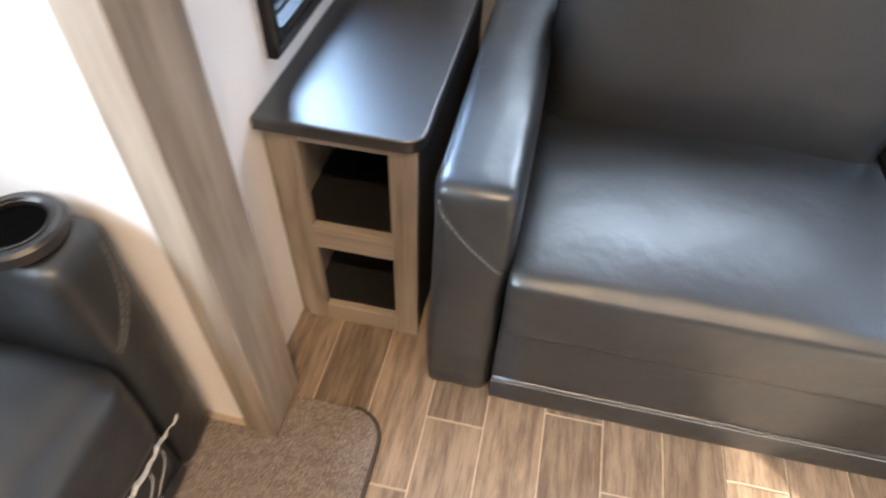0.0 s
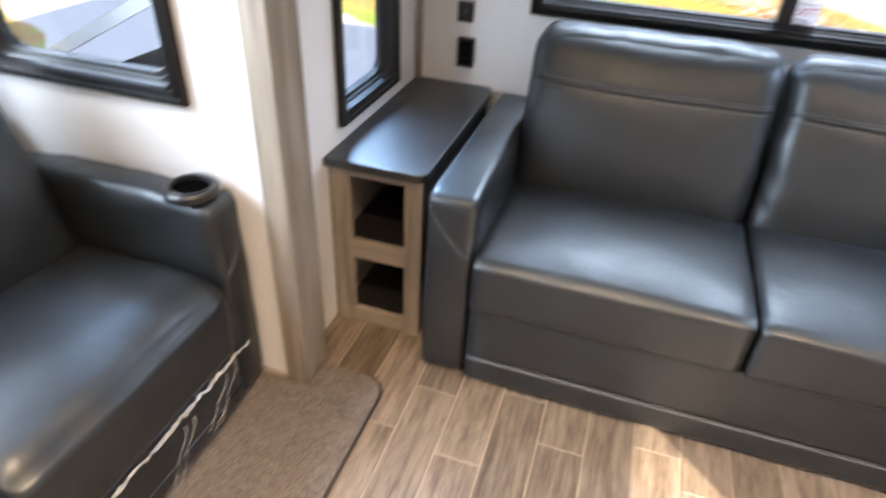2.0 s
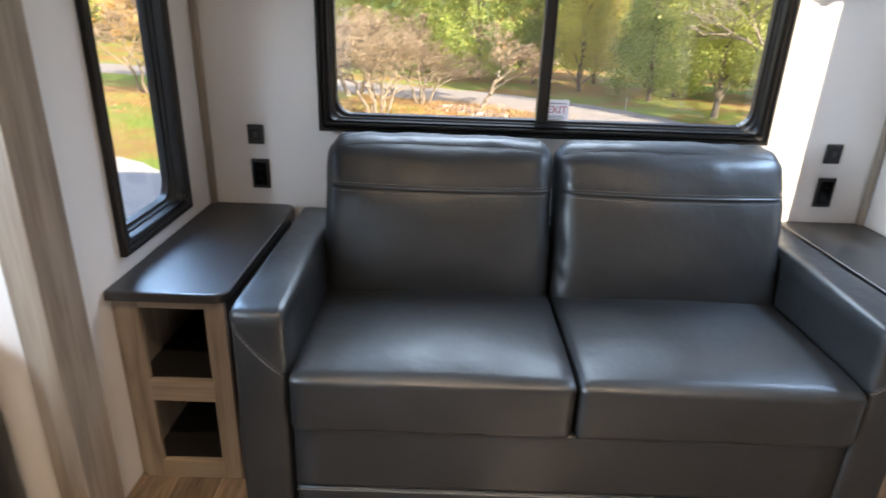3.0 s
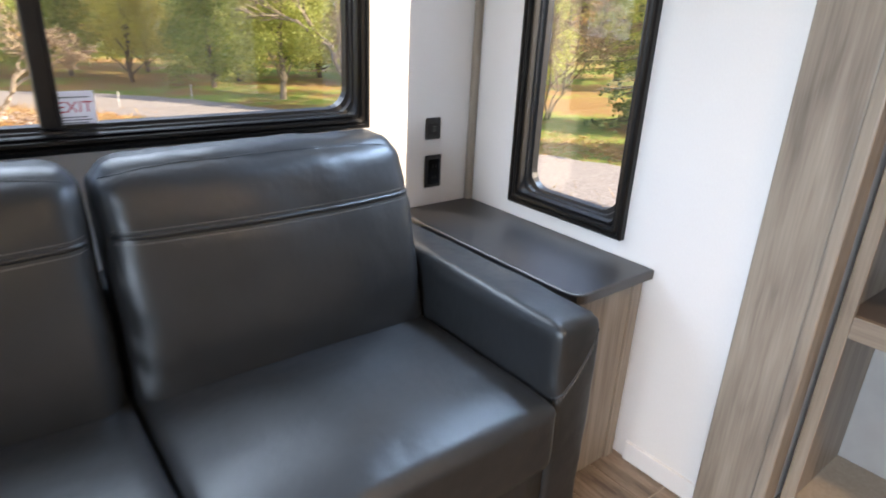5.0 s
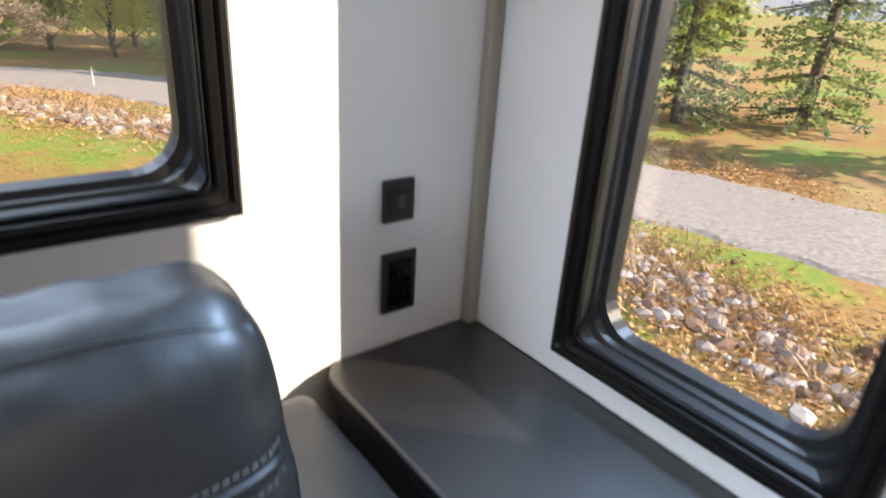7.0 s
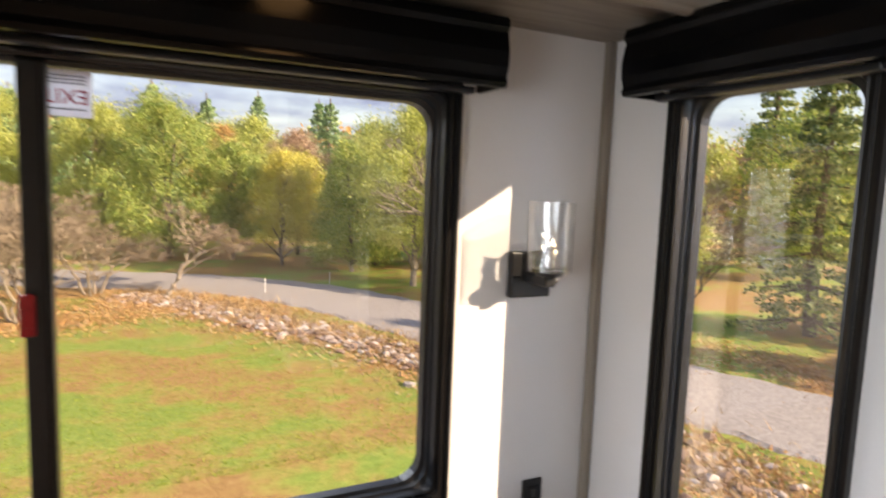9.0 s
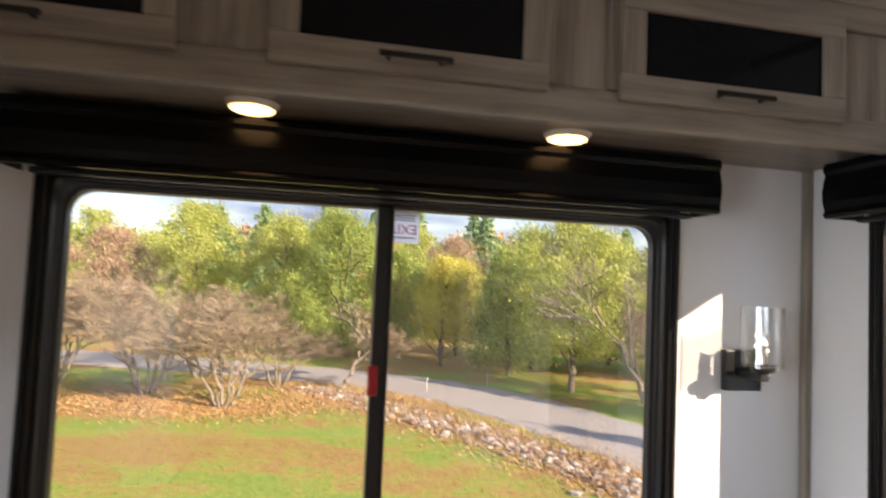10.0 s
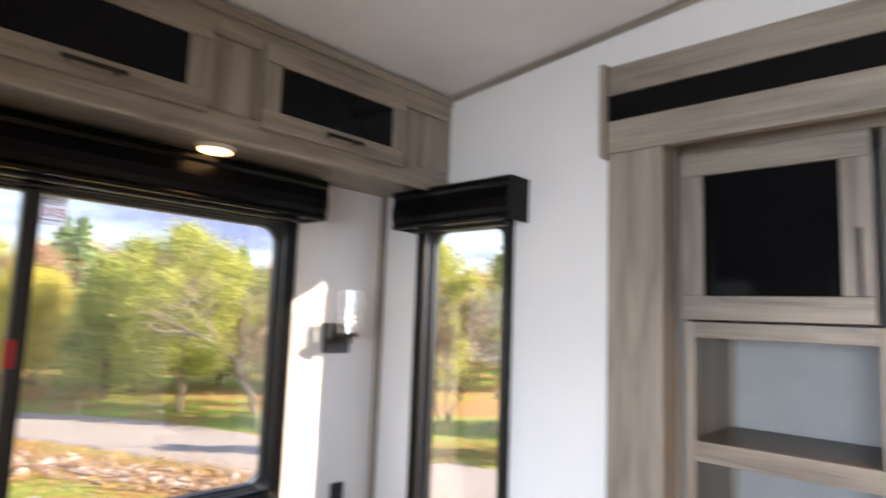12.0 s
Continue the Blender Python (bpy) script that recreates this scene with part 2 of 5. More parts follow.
def wall_with_holes(axis, at0, at1, u0, u1, z0, z1, holes):
    """A wall slab along u (x or y) between at0 and at1 through its thickness, with rectangular openings."""
    bm = bmesh.new()
    us = sorted({u0, u1, *[h[0] for h in holes], *[h[1] for h in holes]})
    for a, b in zip(us, us[1:]):
        mid = (a + b) / 2
        cuts = sorted((h[2], h[3]) for h in holes if h[0] < mid < h[1])
        z = z0
        for c0, c1 in cuts + [(z1, z1)]:
            if c0 > z + 1e-6:
                if axis == "y":
                    box(a, b, at0, at1, z, c0, bm=bm)
                else:
                    box(at0, at1, a, b, z, c0, bm=bm)
            z = max(z, c1)
    bmesh.ops.remove_doubles(bm, verts=bm.verts, dist=1e-5)
    return bm


def round_rect(w, h, r, seg=6):
    pts = []
    for cx, cz, a0 in ((w / 2 - r, h / 2 - r, 0), (-w / 2 + r, h / 2 - r, 90), (-w / 2 + r, -h / 2 + r, 180), (w / 2 - r, -h / 2 + r, 270)):
        for i in range(seg + 1):
            a = radians(a0 + 90 * i / seg)
            pts.append((cx + r * math.cos(a), cz + r * math.sin(a)))
    return pts


def ring_frame(outer, inner, y0, y1):
    """A frame between two outlines of equal length in x-z, from y0 to y1."""
    bm = bmesh.new()
    n = len(outer)
    rows = [[bm.verts.new((p[0], y, p[1])) for p in pts] for pts, y in ((outer, y0), (inner, y0), (inner, y1), (outer, y1))]
    for i in range(n):
        j = (i + 1) % n
        for a, b in ((0, 1), (1, 2), (2, 3), (3, 0)):
            bm.faces.new((rows[a][i], rows[a][j], rows[b][j], rows[b][i]))
    bmesh.ops.recalc_face_normals(bm, faces=bm.faces)
    return bm



def cushion(x0, x1, y0, y1, z0, z1, r=0.05, crown=(0.0, 0.0, 0.0), n=18, wrinkle=0.0, seed=0.0, squash=None):
    """A soft upholstered block: a rounded box that bulges along each axis by crown, with shallow folds."""
    bm = bmesh.new()
    bmesh.ops.create_cube(bm, size=2.0)
    bmesh.ops.subdivide_edges(bm, edges=bm.edges[:], cuts=n, use_grid_fill=True)
    c = Vector(((x0 + x1) / 2, (y0 + y1) / 2, (z0 + z1) / 2))
    h = Vector(((x1 - x0) / 2, (y1 - y0) / 2, (z1 - z0) / 2))
    for v in bm.verts:
        u = v.co.copy()
        s = Vector([math.copysign(min(1.0, abs(a)) ** 0.8, a) if abs(a) > 1e-9 else 0.0 for a in u])
        p = Vector([s[i] * h[i] for i in range(3)])
        core = Vector([max(-h[i] + r, min(h[i] - r, p[i])) for i in range(3)])
        d = p - core
        if d.length > 1e-6:
            k = max(abs(d.x), abs(d.y), abs(d.z))
            p = core + d.normalized() * k
        for i in range(3):
            j, l = (i + 1) % 3, (i + 2) % 3
            full = (1 - s[j] ** 2) * (1 - s[l] ** 2)
            p[i] += s[i] * crown[i] * full
        if wrinkle:
            q = Vector((p.x * 9 + seed, p.y * 9, p.z * 9 - seed))
            edge = max(abs(s.x), abs(s.y), abs(s.z)) 
            rim = sorted((abs(s.x), abs(s.y), abs(s.z)))[1]
            f = noise.noise(q) * 0.6 + noise.noise(q * 2.7) * 0.4 * rim
            p += p.normalized() * f * wrinkle * (0.35 + rim)
        if squash:
            p = squash(p, s)
        v.co = c + p
    return bm


def tube(points, r, seg=6, closed=False):
    bm = bmesh.new()
    pts = [Vector(p) for p in points]
    rings = []
    for i, p in enumerate(pts):
        a = pts[max(0, i - 1)] if not closed else pts[i - 1]
        b = pts[min(len(pts) - 1, i + 1)] if not closed else pts[(i + 1) % len(pts)]
        t = (b - a).normalized()
        up = Vector((0, 0, 1)) if abs(t.z) < 0.9 else Vector((1, 0, 0))
        e1 = t.cross(up).normalized()
        e2 = t.cross(e1)
        rr = r[i] if isinstance(r, (list, tuple)) else r
        rings.append([bm.verts.new(p + (e1 * math.cos(2 * math.pi * k / seg) + e2 * math.sin(2 * math.pi * k / seg)) * rr) for k in range(seg)])
    last = len(rings) if closed else len(rings) - 1
    for i in range(last):
        A, B = rings[i], rings[(i + 1) % len(rings)]
        for k in range(seg):
            bm.faces.new((A[k], A[(k + 1) % seg], B[(k + 1) % seg], B[k]))
    if not closed:
        bm.faces.new(rings[0])
        bm.faces.new(rings[-1][::-1])
    bmesh.ops.recalc_face_normals(bm, faces=bm.faces)
    return bm


def dashes(points, length, gap, r):
    """A run of stitches along a line of points."""
    bm = bmesh.new()
    pts = [Vector(p) for p in points]
    for a, b in zip(pts, pts[1:]):
        d = (b - a)
        n = max(1, int(d.length / (length + gap)))
        for k in range(n):
            p0, p1 = a + d * (k / n), a + d * ((k + length / (length + gap)) / n)
            add_bar(bm, p0, p1, r)
    return bm


def add_bar(bm, p0, p1, r):
    t = (p1 - p0).normalized()
    up = Vector((0, 0, 1)) if abs(t.z) < 0.9 else Vector((1, 0, 0))
    e1 = t.cross(up).normalized() * r
    e2 = t.cross(e1).normalized() * r
    A = [bm.verts.new(p0 + s1 * e1 + s2 * e2) for s1, s2 in ((1, 1), (1, -1), (-1, -1), (-1, 1))]
    B = [bm.verts.new(p1 + s1 * e1 + s2 * e2) for s1, s2 in ((1, 1), (1, -1), (-1, -1), (-1, 1))]
    for k in range(4):
        bm.faces.new((A[k], A[(k + 1) % 4], B[(k + 1) % 4], B[k]))
    bm.faces.new(A[::-1])
    bm.faces.new(B)


def loft(w, h, profile, seg=6):
    """A frame swept round a rectangle w by h: profile rows of inset, y, corner radius."""
    bm = bmesh.new()
    rows = []
    for inset, y, r in profile:
        pts = round_rect(w - 2 * inset, h - 2 * inset, r, seg)
        rows.append([bm.verts.new((p[0], y, p[1])) for p in pts])
    n = len(rows[0])
    for A, B in zip(rows, rows[1:] + rows[:1]):
        for i in range(n):
            j = (i + 1) % n
            bm.faces.new((A[i], A[j], B[j], B[i]))
    bmesh.ops.recalc_face_normals(bm, faces=bm.faces)
    return bm


def extrude_profile(pts, x0, x1):
    """A closed outline of (y, z) points drawn out along x."""
    bm = bmesh.new()
    A = [bm.verts.new((x0, y, z)) for y, z in pts]
    B = [bm.verts.new((x1, y, z)) for y, z in pts]
    n = len(pts)
    for i in range(n):
        j = (i + 1) % n
        bm.faces.new((A[i], A[j], B[j], B[i]))
    bm.faces.new(A[::-1])
    bm.faces.new(B)
    bmesh.ops.recalc_face_normals(bm, faces=bm.faces)
    return bm


def slab(outline, z0, z1, bevel=0.0):
    """A flat plate from an outline of (x, y) points."""
    bm = bmesh.new()
    A = [bm.verts.new((x, y, z0)) for x, y in outline]
    B = [bm.verts.new((x, y, z1)) for x, y in outline]
    n = len(outline)
    for i in range(n):
        j = (i + 1) % n
        bm.faces.new((A[i], A[j], B[j], B[i]))
    bm.faces.new(A[::-1])
    top = bm.faces.new(B)
    bmesh.ops.recalc_face_normals(bm, faces=bm.faces)
    if bevel:
        bmesh.ops.bevel(bm, geom=list(top.edges), offset=bevel, segments=3, profile=0.5, affect="EDGES")
    return bm


# ---- the room ----
W, T = 1.17, 0.05
YB = -4.6
SLX, SRX = -2.05, 1.74
YL, YR = -1.02, -1.10
GX, GZ0, GZ1 = 0.735, 0.885, 1.80
WY0, WY1, WZ0, WZ1 = -0.61, -0.24, 0.665, 1.83
HOLE_SIDE = (WY0, WY1, WZ0, WZ1)
ZW = 2.6
solid("wall_rear", wall_with_holes("y", 0, T, -W - T, W + T, 0, ZW, [(-GX, GX, GZ0, GZ1)]), WALL, "off-white textured wallboard behind the leather sofa", "wall")
solid("wall_right", wall_with_holes("x", W, W + T, YR, 0, 0, ZW, [HOLE_SIDE]), WALL, "off-white textured wallboard with a narrow window", "wall")
solid("wall_left", wall_with_holes("x", -W - T, -W, YL, 0, 0, ZW, [HOLE_SIDE]), WALL, "off-white textured wallboard with a narrow window", "wall")
solid("wall_slide_left_end", wall_with_holes("y", YL, YL + T, SLX, -W - T, 0, ZW, [(-1.90, -1.372, 0.835, 1.60)]), WALL, "off-white wallboard end of the slide-out beside the recliner", "wall")
solid("wall_slide_left_outer", wall_with_holes("x", SLX - T, SLX, -3.3, YL + T, 0, ZW, [(-3.0, -1.15, 0.86, 1.80)]), WALL, "off-white wallboard outer side of the slide-out", "wall")
solid("wall_slide_left_far", box(SLX, -W, -3.3 - T, -3.3, 0, ZW), WALL, "off-white wallboard end of the slide-out", "wall")
solid("wall_left_front", box(-W - T, -W, YB, -3.3 - T, 0, ZW), WALL, "plain off-white wallboard side wall", "wall")
solid("wall_slide_right_end", box(W + T, SRX, YR, YR + T, 0, ZW), WALL, "off-white wallboard end of the slide-out", "wall")
solid("wall_slide_right_outer", wall_with_holes("x", SRX, SRX + T, -3.6, YR + T, 0, ZW, [(-3.30, -2.62, 0.62, 1.22)]), WALL, "off-white wallboard outer side of the slide-out", "wall")
solid("wall_slide_right_far", box(W, SRX, -3.6 - T, -3.6, 0, ZW), WALL, "off-white wallboard end of the slide-out", "wall")
solid("wall_right_front", box(W, W + T, YB, -3.6 - T, 0, ZW), WALL, "plain off-white wallboard side wall", "wall")
solid("wall_front", box(-W - T, W + T, YB - T, YB, 0, ZW), WALL, "plain off-white wallboard partition", "wall")


def ceiling_z(y):
    return 2.245 - 0.097 * max(y, -2.6)


solid("ceiling", extrude_profile([(0.06, ceiling_z(0.06)), (-2.6, ceiling_z(-2.6)), (YB - 0.06, ceiling_z(-2.6)), (YB - 0.06, 2.7), (0.06, 2.7)], -2.2, 2.0), CEIL, "smooth white ceiling panel rising gently", "ceiling")
solid("slide_ceiling_right", box(W - 0.02, SRX, -3.6, YR, 2.02, 2.05), CEIL, "white ceiling of the slide-out", "ceiling")
solid("slide_ceiling_left", box(SLX, -W + 0.02, -3.3, YL, 2.02, 2.05), CEIL, "white ceiling of the slide-out", "ceiling")
solid("slide_header_left", box(-W - T, -W, -3.3, YL, 2.05, 2.58), WALL, "off-white wallboard over the slide-out opening", "wall")
solid("slide_header_right_wall", box(W, W + T, -3.6, YR, 2.05, 2.58), WALL, "off-white wallboard over the slide-out opening", "wall")

# slide-out trim, pillars and headers
trim_l = thing("slide_trim_left", (0, 0, 0), "greyed light wood laminate trim round the slide-out opening", "trim", kind="structure")
part("pillar_board", box(-W - 0.005, -1.105, -1.035, -0.915, 0.0, 2.2, 0.004), WOOD_Z, trim_l)
part("jamb_board", box(-1.142, -1.101, -1.046, -1.0365, 0.0, 2.2, 0.002), WOOD_Z, trim_l)
part("edge_strip", box(-W + 0.001, -1.135, -0.9145, -0.902, 0.0, 2.2, 0.003), WOOD_Z, trim_l)
trim_r = thing("slide_trim_right", (0, 0, 0), "greyed light wood laminate trim with a black header band", "trim", kind="structure")
part("pillar_board", box(1.14, W + 0.005, -1.118, -0.985, 0.0, 1.955, 0.004), WOOD_Z, trim_r)
part("pillar_edge", box(1.134, 1.175, -1.145, -1.1185, 0.0, 1.955, 0.005), WOOD_Z, trim_r)
part("jamb_board", box(1.176, 1.215, -1.128, -1.101, 0.0, 2.02, 0.003), WOOD_Z, trim_r)
part("jamb_inner", box(1.216, 1.30, -1.118, -1.101, 0.0, 2.02, 0.002), WOOD_Z, trim_r)
part("header_top", box(1.135, W - 0.001, -3.6, -0.985, 2.126, 2.212, 0.003), WOOD_Y, trim_r)
part("header_bottom", box(1.135, W - 0.001, -3.6, -0.985, 1.955, 2.049, 0.003), WOOD_Y, trim_r)
part("header_band", box(1.142, W - 0.001, -3.6, -0.985, 2.0495, 2.1255), VALANCE, trim_r, "glossy black band")
part("header_end", box(1.12, W - 0.001, -0.984, -0.965, 1.945, 2.22, 0.003), WOOD_Z, trim_r)

# mouldings
for name, b in (("corner_moulding_right", box(W - 0.024, W - 0.0005, -0.024, -0.0005, 0, 1.94, 0.006)), ("corner_moulding_left", box(-W + 0.0005, -W + 0.024, -0.024, -0.0005, 0, 1.94, 0.006))):
    solid(name, b, WOOD_Z, "slim light wood moulding in the wall corner", "trim")
for name, sx in (("ceiling_moulding_right", 1), ("ceiling_moulding_left", -1)):
    bm = box(-0.004, 0.004, -0.9, 0.9, -0.012, 0.012, 0.003)
    o = solid(name, bm, WOOD_Y, "slim light wood moulding along the ceiling edge", "trim")
    o.matrix_basis = pose(sx * (W - 0.005), -1.24, ceiling_z(-1.24) - 0.011, -math.degrees(math.atan(0.097)), 0, 0)
solid("baseboard_right", box(W - 0.012, W - 0.0005, -0.984, -0.76, 0, 0.06, 0.003), WALL, "low white baseboard strip", "trim")

# ---- windows ----
RIM = [(0.0, 0.0, 0.003), (0.0, -0.016, 0.003), (0.004, -0.021, 0.004), (0.011, -0.021, 0.006), (0.015, -0.015, 0.008), (0.020, -0.019, 0.01), (0.028, -0.017, 0.012), (0.031, -0.010, 0.014), (0.036, -0.012, 0.016), (0.036, -0.001, 0.016)]
INNER = [(0.030, -0.0005, 0.012), (0.037, -0.006, 0.02), (0.039, 0.010, 0.035), (0.044, 0.012, 0.045), (0.046, 0.022, 0.05), (0.054, 0.024, 0.055), (0.057, 0.045, 0.055), (0.030, 0.045, 0.03)]


def window(name, m, w, h, label, mullion=False, catch=False):
    root = tagged(new(name), label, "window", "", "structure")
    root.matrix_basis = m
    part("window_frame", loft(w, h, RIM), BLACK_FRAME, root, "ridged black trim", smooth=False)
    part("inner_rim", loft(w, h, INNER), BLACK_PLASTIC, root, "glossy black inner rim", smooth=False)
    gw, gh = w - 0.114, h - 0.114
    spans = [(-gw / 2, gw / 2)] if not mullion else [(-gw / 2, -0.027), (0.011, gw / 2)]
    for a, b in spans:
        p = part("pane", box(a - 0.02 * (a < -0.1), b + 0.02 * (b > 0.1), 0.034, 0.038, -gh / 2 - 0.02, gh / 2 + 0.02), GLASS, root, "clear glass")
        p.visible_shadow = False
    if mullion:
        bar = part("mullion", box(-0.0285, 0.0125, 0.004, 0.044, -gh / 2 - 0.008, gh / 2 + 0.008, 0.004), BLACK_PLASTIC, root)
        part("pull_strip", box(0.001, 0.006, 0.0005, 0.0035, -gh / 2, gh / 2, 0.001), BLACK_FRAME, bar)
    return root


W_REAR = window("window_rear", pose(-0.003, 0, 1.335), 1.534, 0.955, "wide black-framed sliding window with fall trees outside", mullion=True)
window("window_right", pose(W, -0.425, 1.236, 0, 0, -90), 0.432, 1.206, "tall narrow black-framed window with rounded corners")
window("window_left", pose(-W, -0.425, 1.236, 0, 0, 90), 0.432, 1.206, "tall narrow black-framed window with rounded corners")
window("window_slide", pose(-1.636, YL, 1.22), 0.59, 0.83, "small black-framed window beside the recliner")

RED = plain("red_latch_plastic", (0.45, 0.012, 0.015), 0.4, 0, 0.1, 40)
latch = thing("window_latch", (-0.026, 0.0, 1.345), "small red plastic latch on the window's middle bar", "latch")
part("latch_body", box(-0.012, 0.012, -0.006, 0.003, -0.036, 0.036, 0.004), RED, latch)
part("latch_tab", box(-0.007, 0.007, -0.011, -0.0065, -0.02, 0.012, 0.002), RED, latch)

LABEL_WHITE = plain("label_film", (0.66, 0.62, 0.66), 0.5, 0, 0.05, 30)
lnt = LABEL_WHITE.node_tree
ltr = lnt.nodes.new("ShaderNodeBsdfTranslucent")
ltr.inputs["Color"].default_value = (0.80, 0.78, 0.80, 1)
lmx = lnt.nodes.new("ShaderNodeMixShader")
lmx.inputs[0].default_value = 0.55
lnt.links.new(lnt.nodes["Principled BSDF"].outputs[0], lmx.inputs[1])
lnt.links.new(ltr.outputs[0], lmx.inputs[2])
lnt.links.new(lmx.outputs[0], lnt.nodes["Material Output"].inputs["Surface"])
LABEL_RED = plain("label_red_ink", (0.50, 0.03, 0.06), 0.5, 0, 0.05, 30)


def exit_label(x, z, turn):
    root = thing("exit_label", (x, 0.030, z), "white film exit label with red letters on the window glass", "label", "exit labels on the window")
    root.matrix_basis = pose(x, 0.030, z, 0, turn, 0)
    part("film", box(-0.040, 0.040, 0, 0.0012, -0.039, 0.039), LABEL_WHITE, root)
    cu = bpy.data.curves.new("lettering", "FONT")
    cu.body, cu.size, cu.extrude, cu.align_x, cu.align_y = "EXIT", 0.034, 0.0003, "CENTER", "CENTER"
    tmp = new("lettering", cu)
    dg = bpy.context.evaluated_depsgraph_get()
    me = bpy.data.meshes.new_from_object(tmp.evaluated_get(dg))
    bpy.data.objects.remove(tmp)
    me.materials.clear()
    me.materials.append(LABEL_RED)
    o = new("lettering", me)
    o.parent = root
    o.matrix_basis = pose(0, -0.0012, 0.004, 90, 0, 0)
    for k, zz in enumerate((0.026, -0.017, -0.023, -0.029)):
        part("text_line", box(-0.03, 0.03 - 0.008 * (k % 2), -0.0006, -0.0001, zz - 0.0013, zz + 0.0013), STITCH, root)


exit_label(0.040, 0.944, 0)
exit_label(0.034, 1.716, 180)


# ---- shades over the windows ----
def valance(name, m, w, label):
    """A padded black window valance: front board, padded band, lower lip, returns."""
    root = thing(name, (0, 0, 0), label, "valance", "black window valances")
    root.matrix_basis = m
    d = 0.112
    prof = [(-d + 0.016, 0.070), (-d + 0.004, 0.068), (-d - 0.001, 0.058), (-d - 0.002, 0.048), (-d + 0.005, 0.038), (-d + 0.002, 0.030), (-d - 0.004, 0.0), (-d - 0.003, -0.03), (-d + 0.003, -0.048), (-d + 0.002, -0.054), (-d - 0.001, -0.060), (-d + 0.004, -0.069), (-d + 0.016, -0.070)]
    part("front", extrude_profile(prof, -w / 2, w / 2), VALANCE, root, "padded black front")
    part("top_board", box(-w / 2, w / 2, -d + 0.0165, -0.002, 0.058, 0.070), VALANCE, root)
    for sx in (-1, 1):
        a = sx * (w / 2 - 0.012)
        part("return", box(min(a, sx * w / 2 * 0.9995), max(a, sx * w / 2 * 0.9995), -d + 0.0165, -0.002, -0.0695, 0.0575, 0.002), VALANCE, root)
    part("shade_roll", moved(cyl(0.022, w - 0.08, 20), pose(0, -0.045, 0.02, 0, 90, 0)), BLACK_PLASTIC, root, smooth=True)
    part("bottom_bar", box(-w / 2 + 0.045, w / 2 - 0.045, -0.062, -0.036, -0.080, -0.066, 0.004), BLACK_PLASTIC, root)
    return root


valance("window_valance", pose(0.002, 0, 1.855), 1.622, "long padded black valance over the wide window")
valance("window_valance", pose(W, -0.4335, 1.853, 0, 0, -90), 0.527, "short padded black valance over the narrow window")
valance("window_valance", pose(-W, -0.4335, 1.853, 0, 0, 90), 0.527, "short padded black valance over the narrow window")

# ---- overhead cabinets ----
CZ0, CZ1, CY = 1.925, 2.20, -0.332
cab = thing("overhead_cabinet", (0, 0, 0), "long overhead cabinet of greyed light wood laminate", "cabinet")
part("soffit", box(-W + 0.002, W - 0.002, CY + 0.001, -0.001, 1.938, 1.955), WOOD_X, cab)
part("top_rail", box(-W + 0.002, W - 0.002, CY - 0.012, CY + 0.010, 2.180, 2.262, 0.002), WOOD_X, cab)
part("top_moulding", box(-W + 0.002, W - 0.002, CY - 0.022, CY - 0.0125, 2.236, 2.264, 0.003), WOOD_X, cab)
part("bottom_rail", box(-W + 0.002, W - 0.002, CY - 0.012, CY + 0.010, 1.912, 1.985, 0.008, 3), WOOD_X, cab)
DX = 0.678
centers = (-0.012 - DX, -0.012, -0.012 + DX)
edges_x = [-W + 0.002] + [v for c in centers for v in (c - 0.248, c + 0.248)] + [W - 0.002]
for a, b in zip(edges_x[0::2], edges_x[1::2]):
    part("stile", box(a, a + 0.034, CY - 0.012, CY + 0.010, 1.9855, 2.1795, 0.002), WOOD_Z, cab)
    part("stile", box(b - 0.034, b, CY - 0.012, CY + 0.010, 1.9855, 2.1795, 0.002), WOOD_Z, cab)
    part("recessed_panel", box(a + 0.0345, b - 0.0345, CY + 0.0005, CY + 0.008, 1.9855, 2.1795), WOOD_Z, cab)
# dark sheet behind each door stands in for the shade inside the cabinet
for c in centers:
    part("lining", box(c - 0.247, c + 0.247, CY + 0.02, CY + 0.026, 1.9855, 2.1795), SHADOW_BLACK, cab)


def door_frame(w, h, rail, t):
    """Four mitre-free boards round an opening, in x-z, front at y = -t."""
    return [("rail", box(-w / 2, w / 2, -t, 0, h / 2 - rail, h / 2, 0.002), 0), ("rail", box(-w / 2, w / 2, -t, 0, -h / 2, -h / 2 + rail, 0.002), 0),
            ("stile", box(-w / 2, -w / 2 + rail, -t, 0, -h / 2 + rail + 0.0003, h / 2 - rail - 0.0003, 0.002), 1), ("stile", box(w / 2 - rail, w / 2, -t, 0, -h / 2 + rail + 0.0003, h / 2 - rail - 0.0003, 0.002), 1)]


def bar_handle(parent, m, length, posts=0.4):
    h = part("handle", moved(box(-length / 2, length / 2, -0.030, -0.022, -0.005, 0.005, 0.0025), m), DARK_METAL, parent, "dark bronze bar handle")
    for sx in (-1, 1):
        part("handle_post", moved(moved(cyl(0.0042, 0.020, 10), pose(sx * length * posts, -0.011, 0, 90, 0, 0)), m), DARK_METAL, h)
    return h


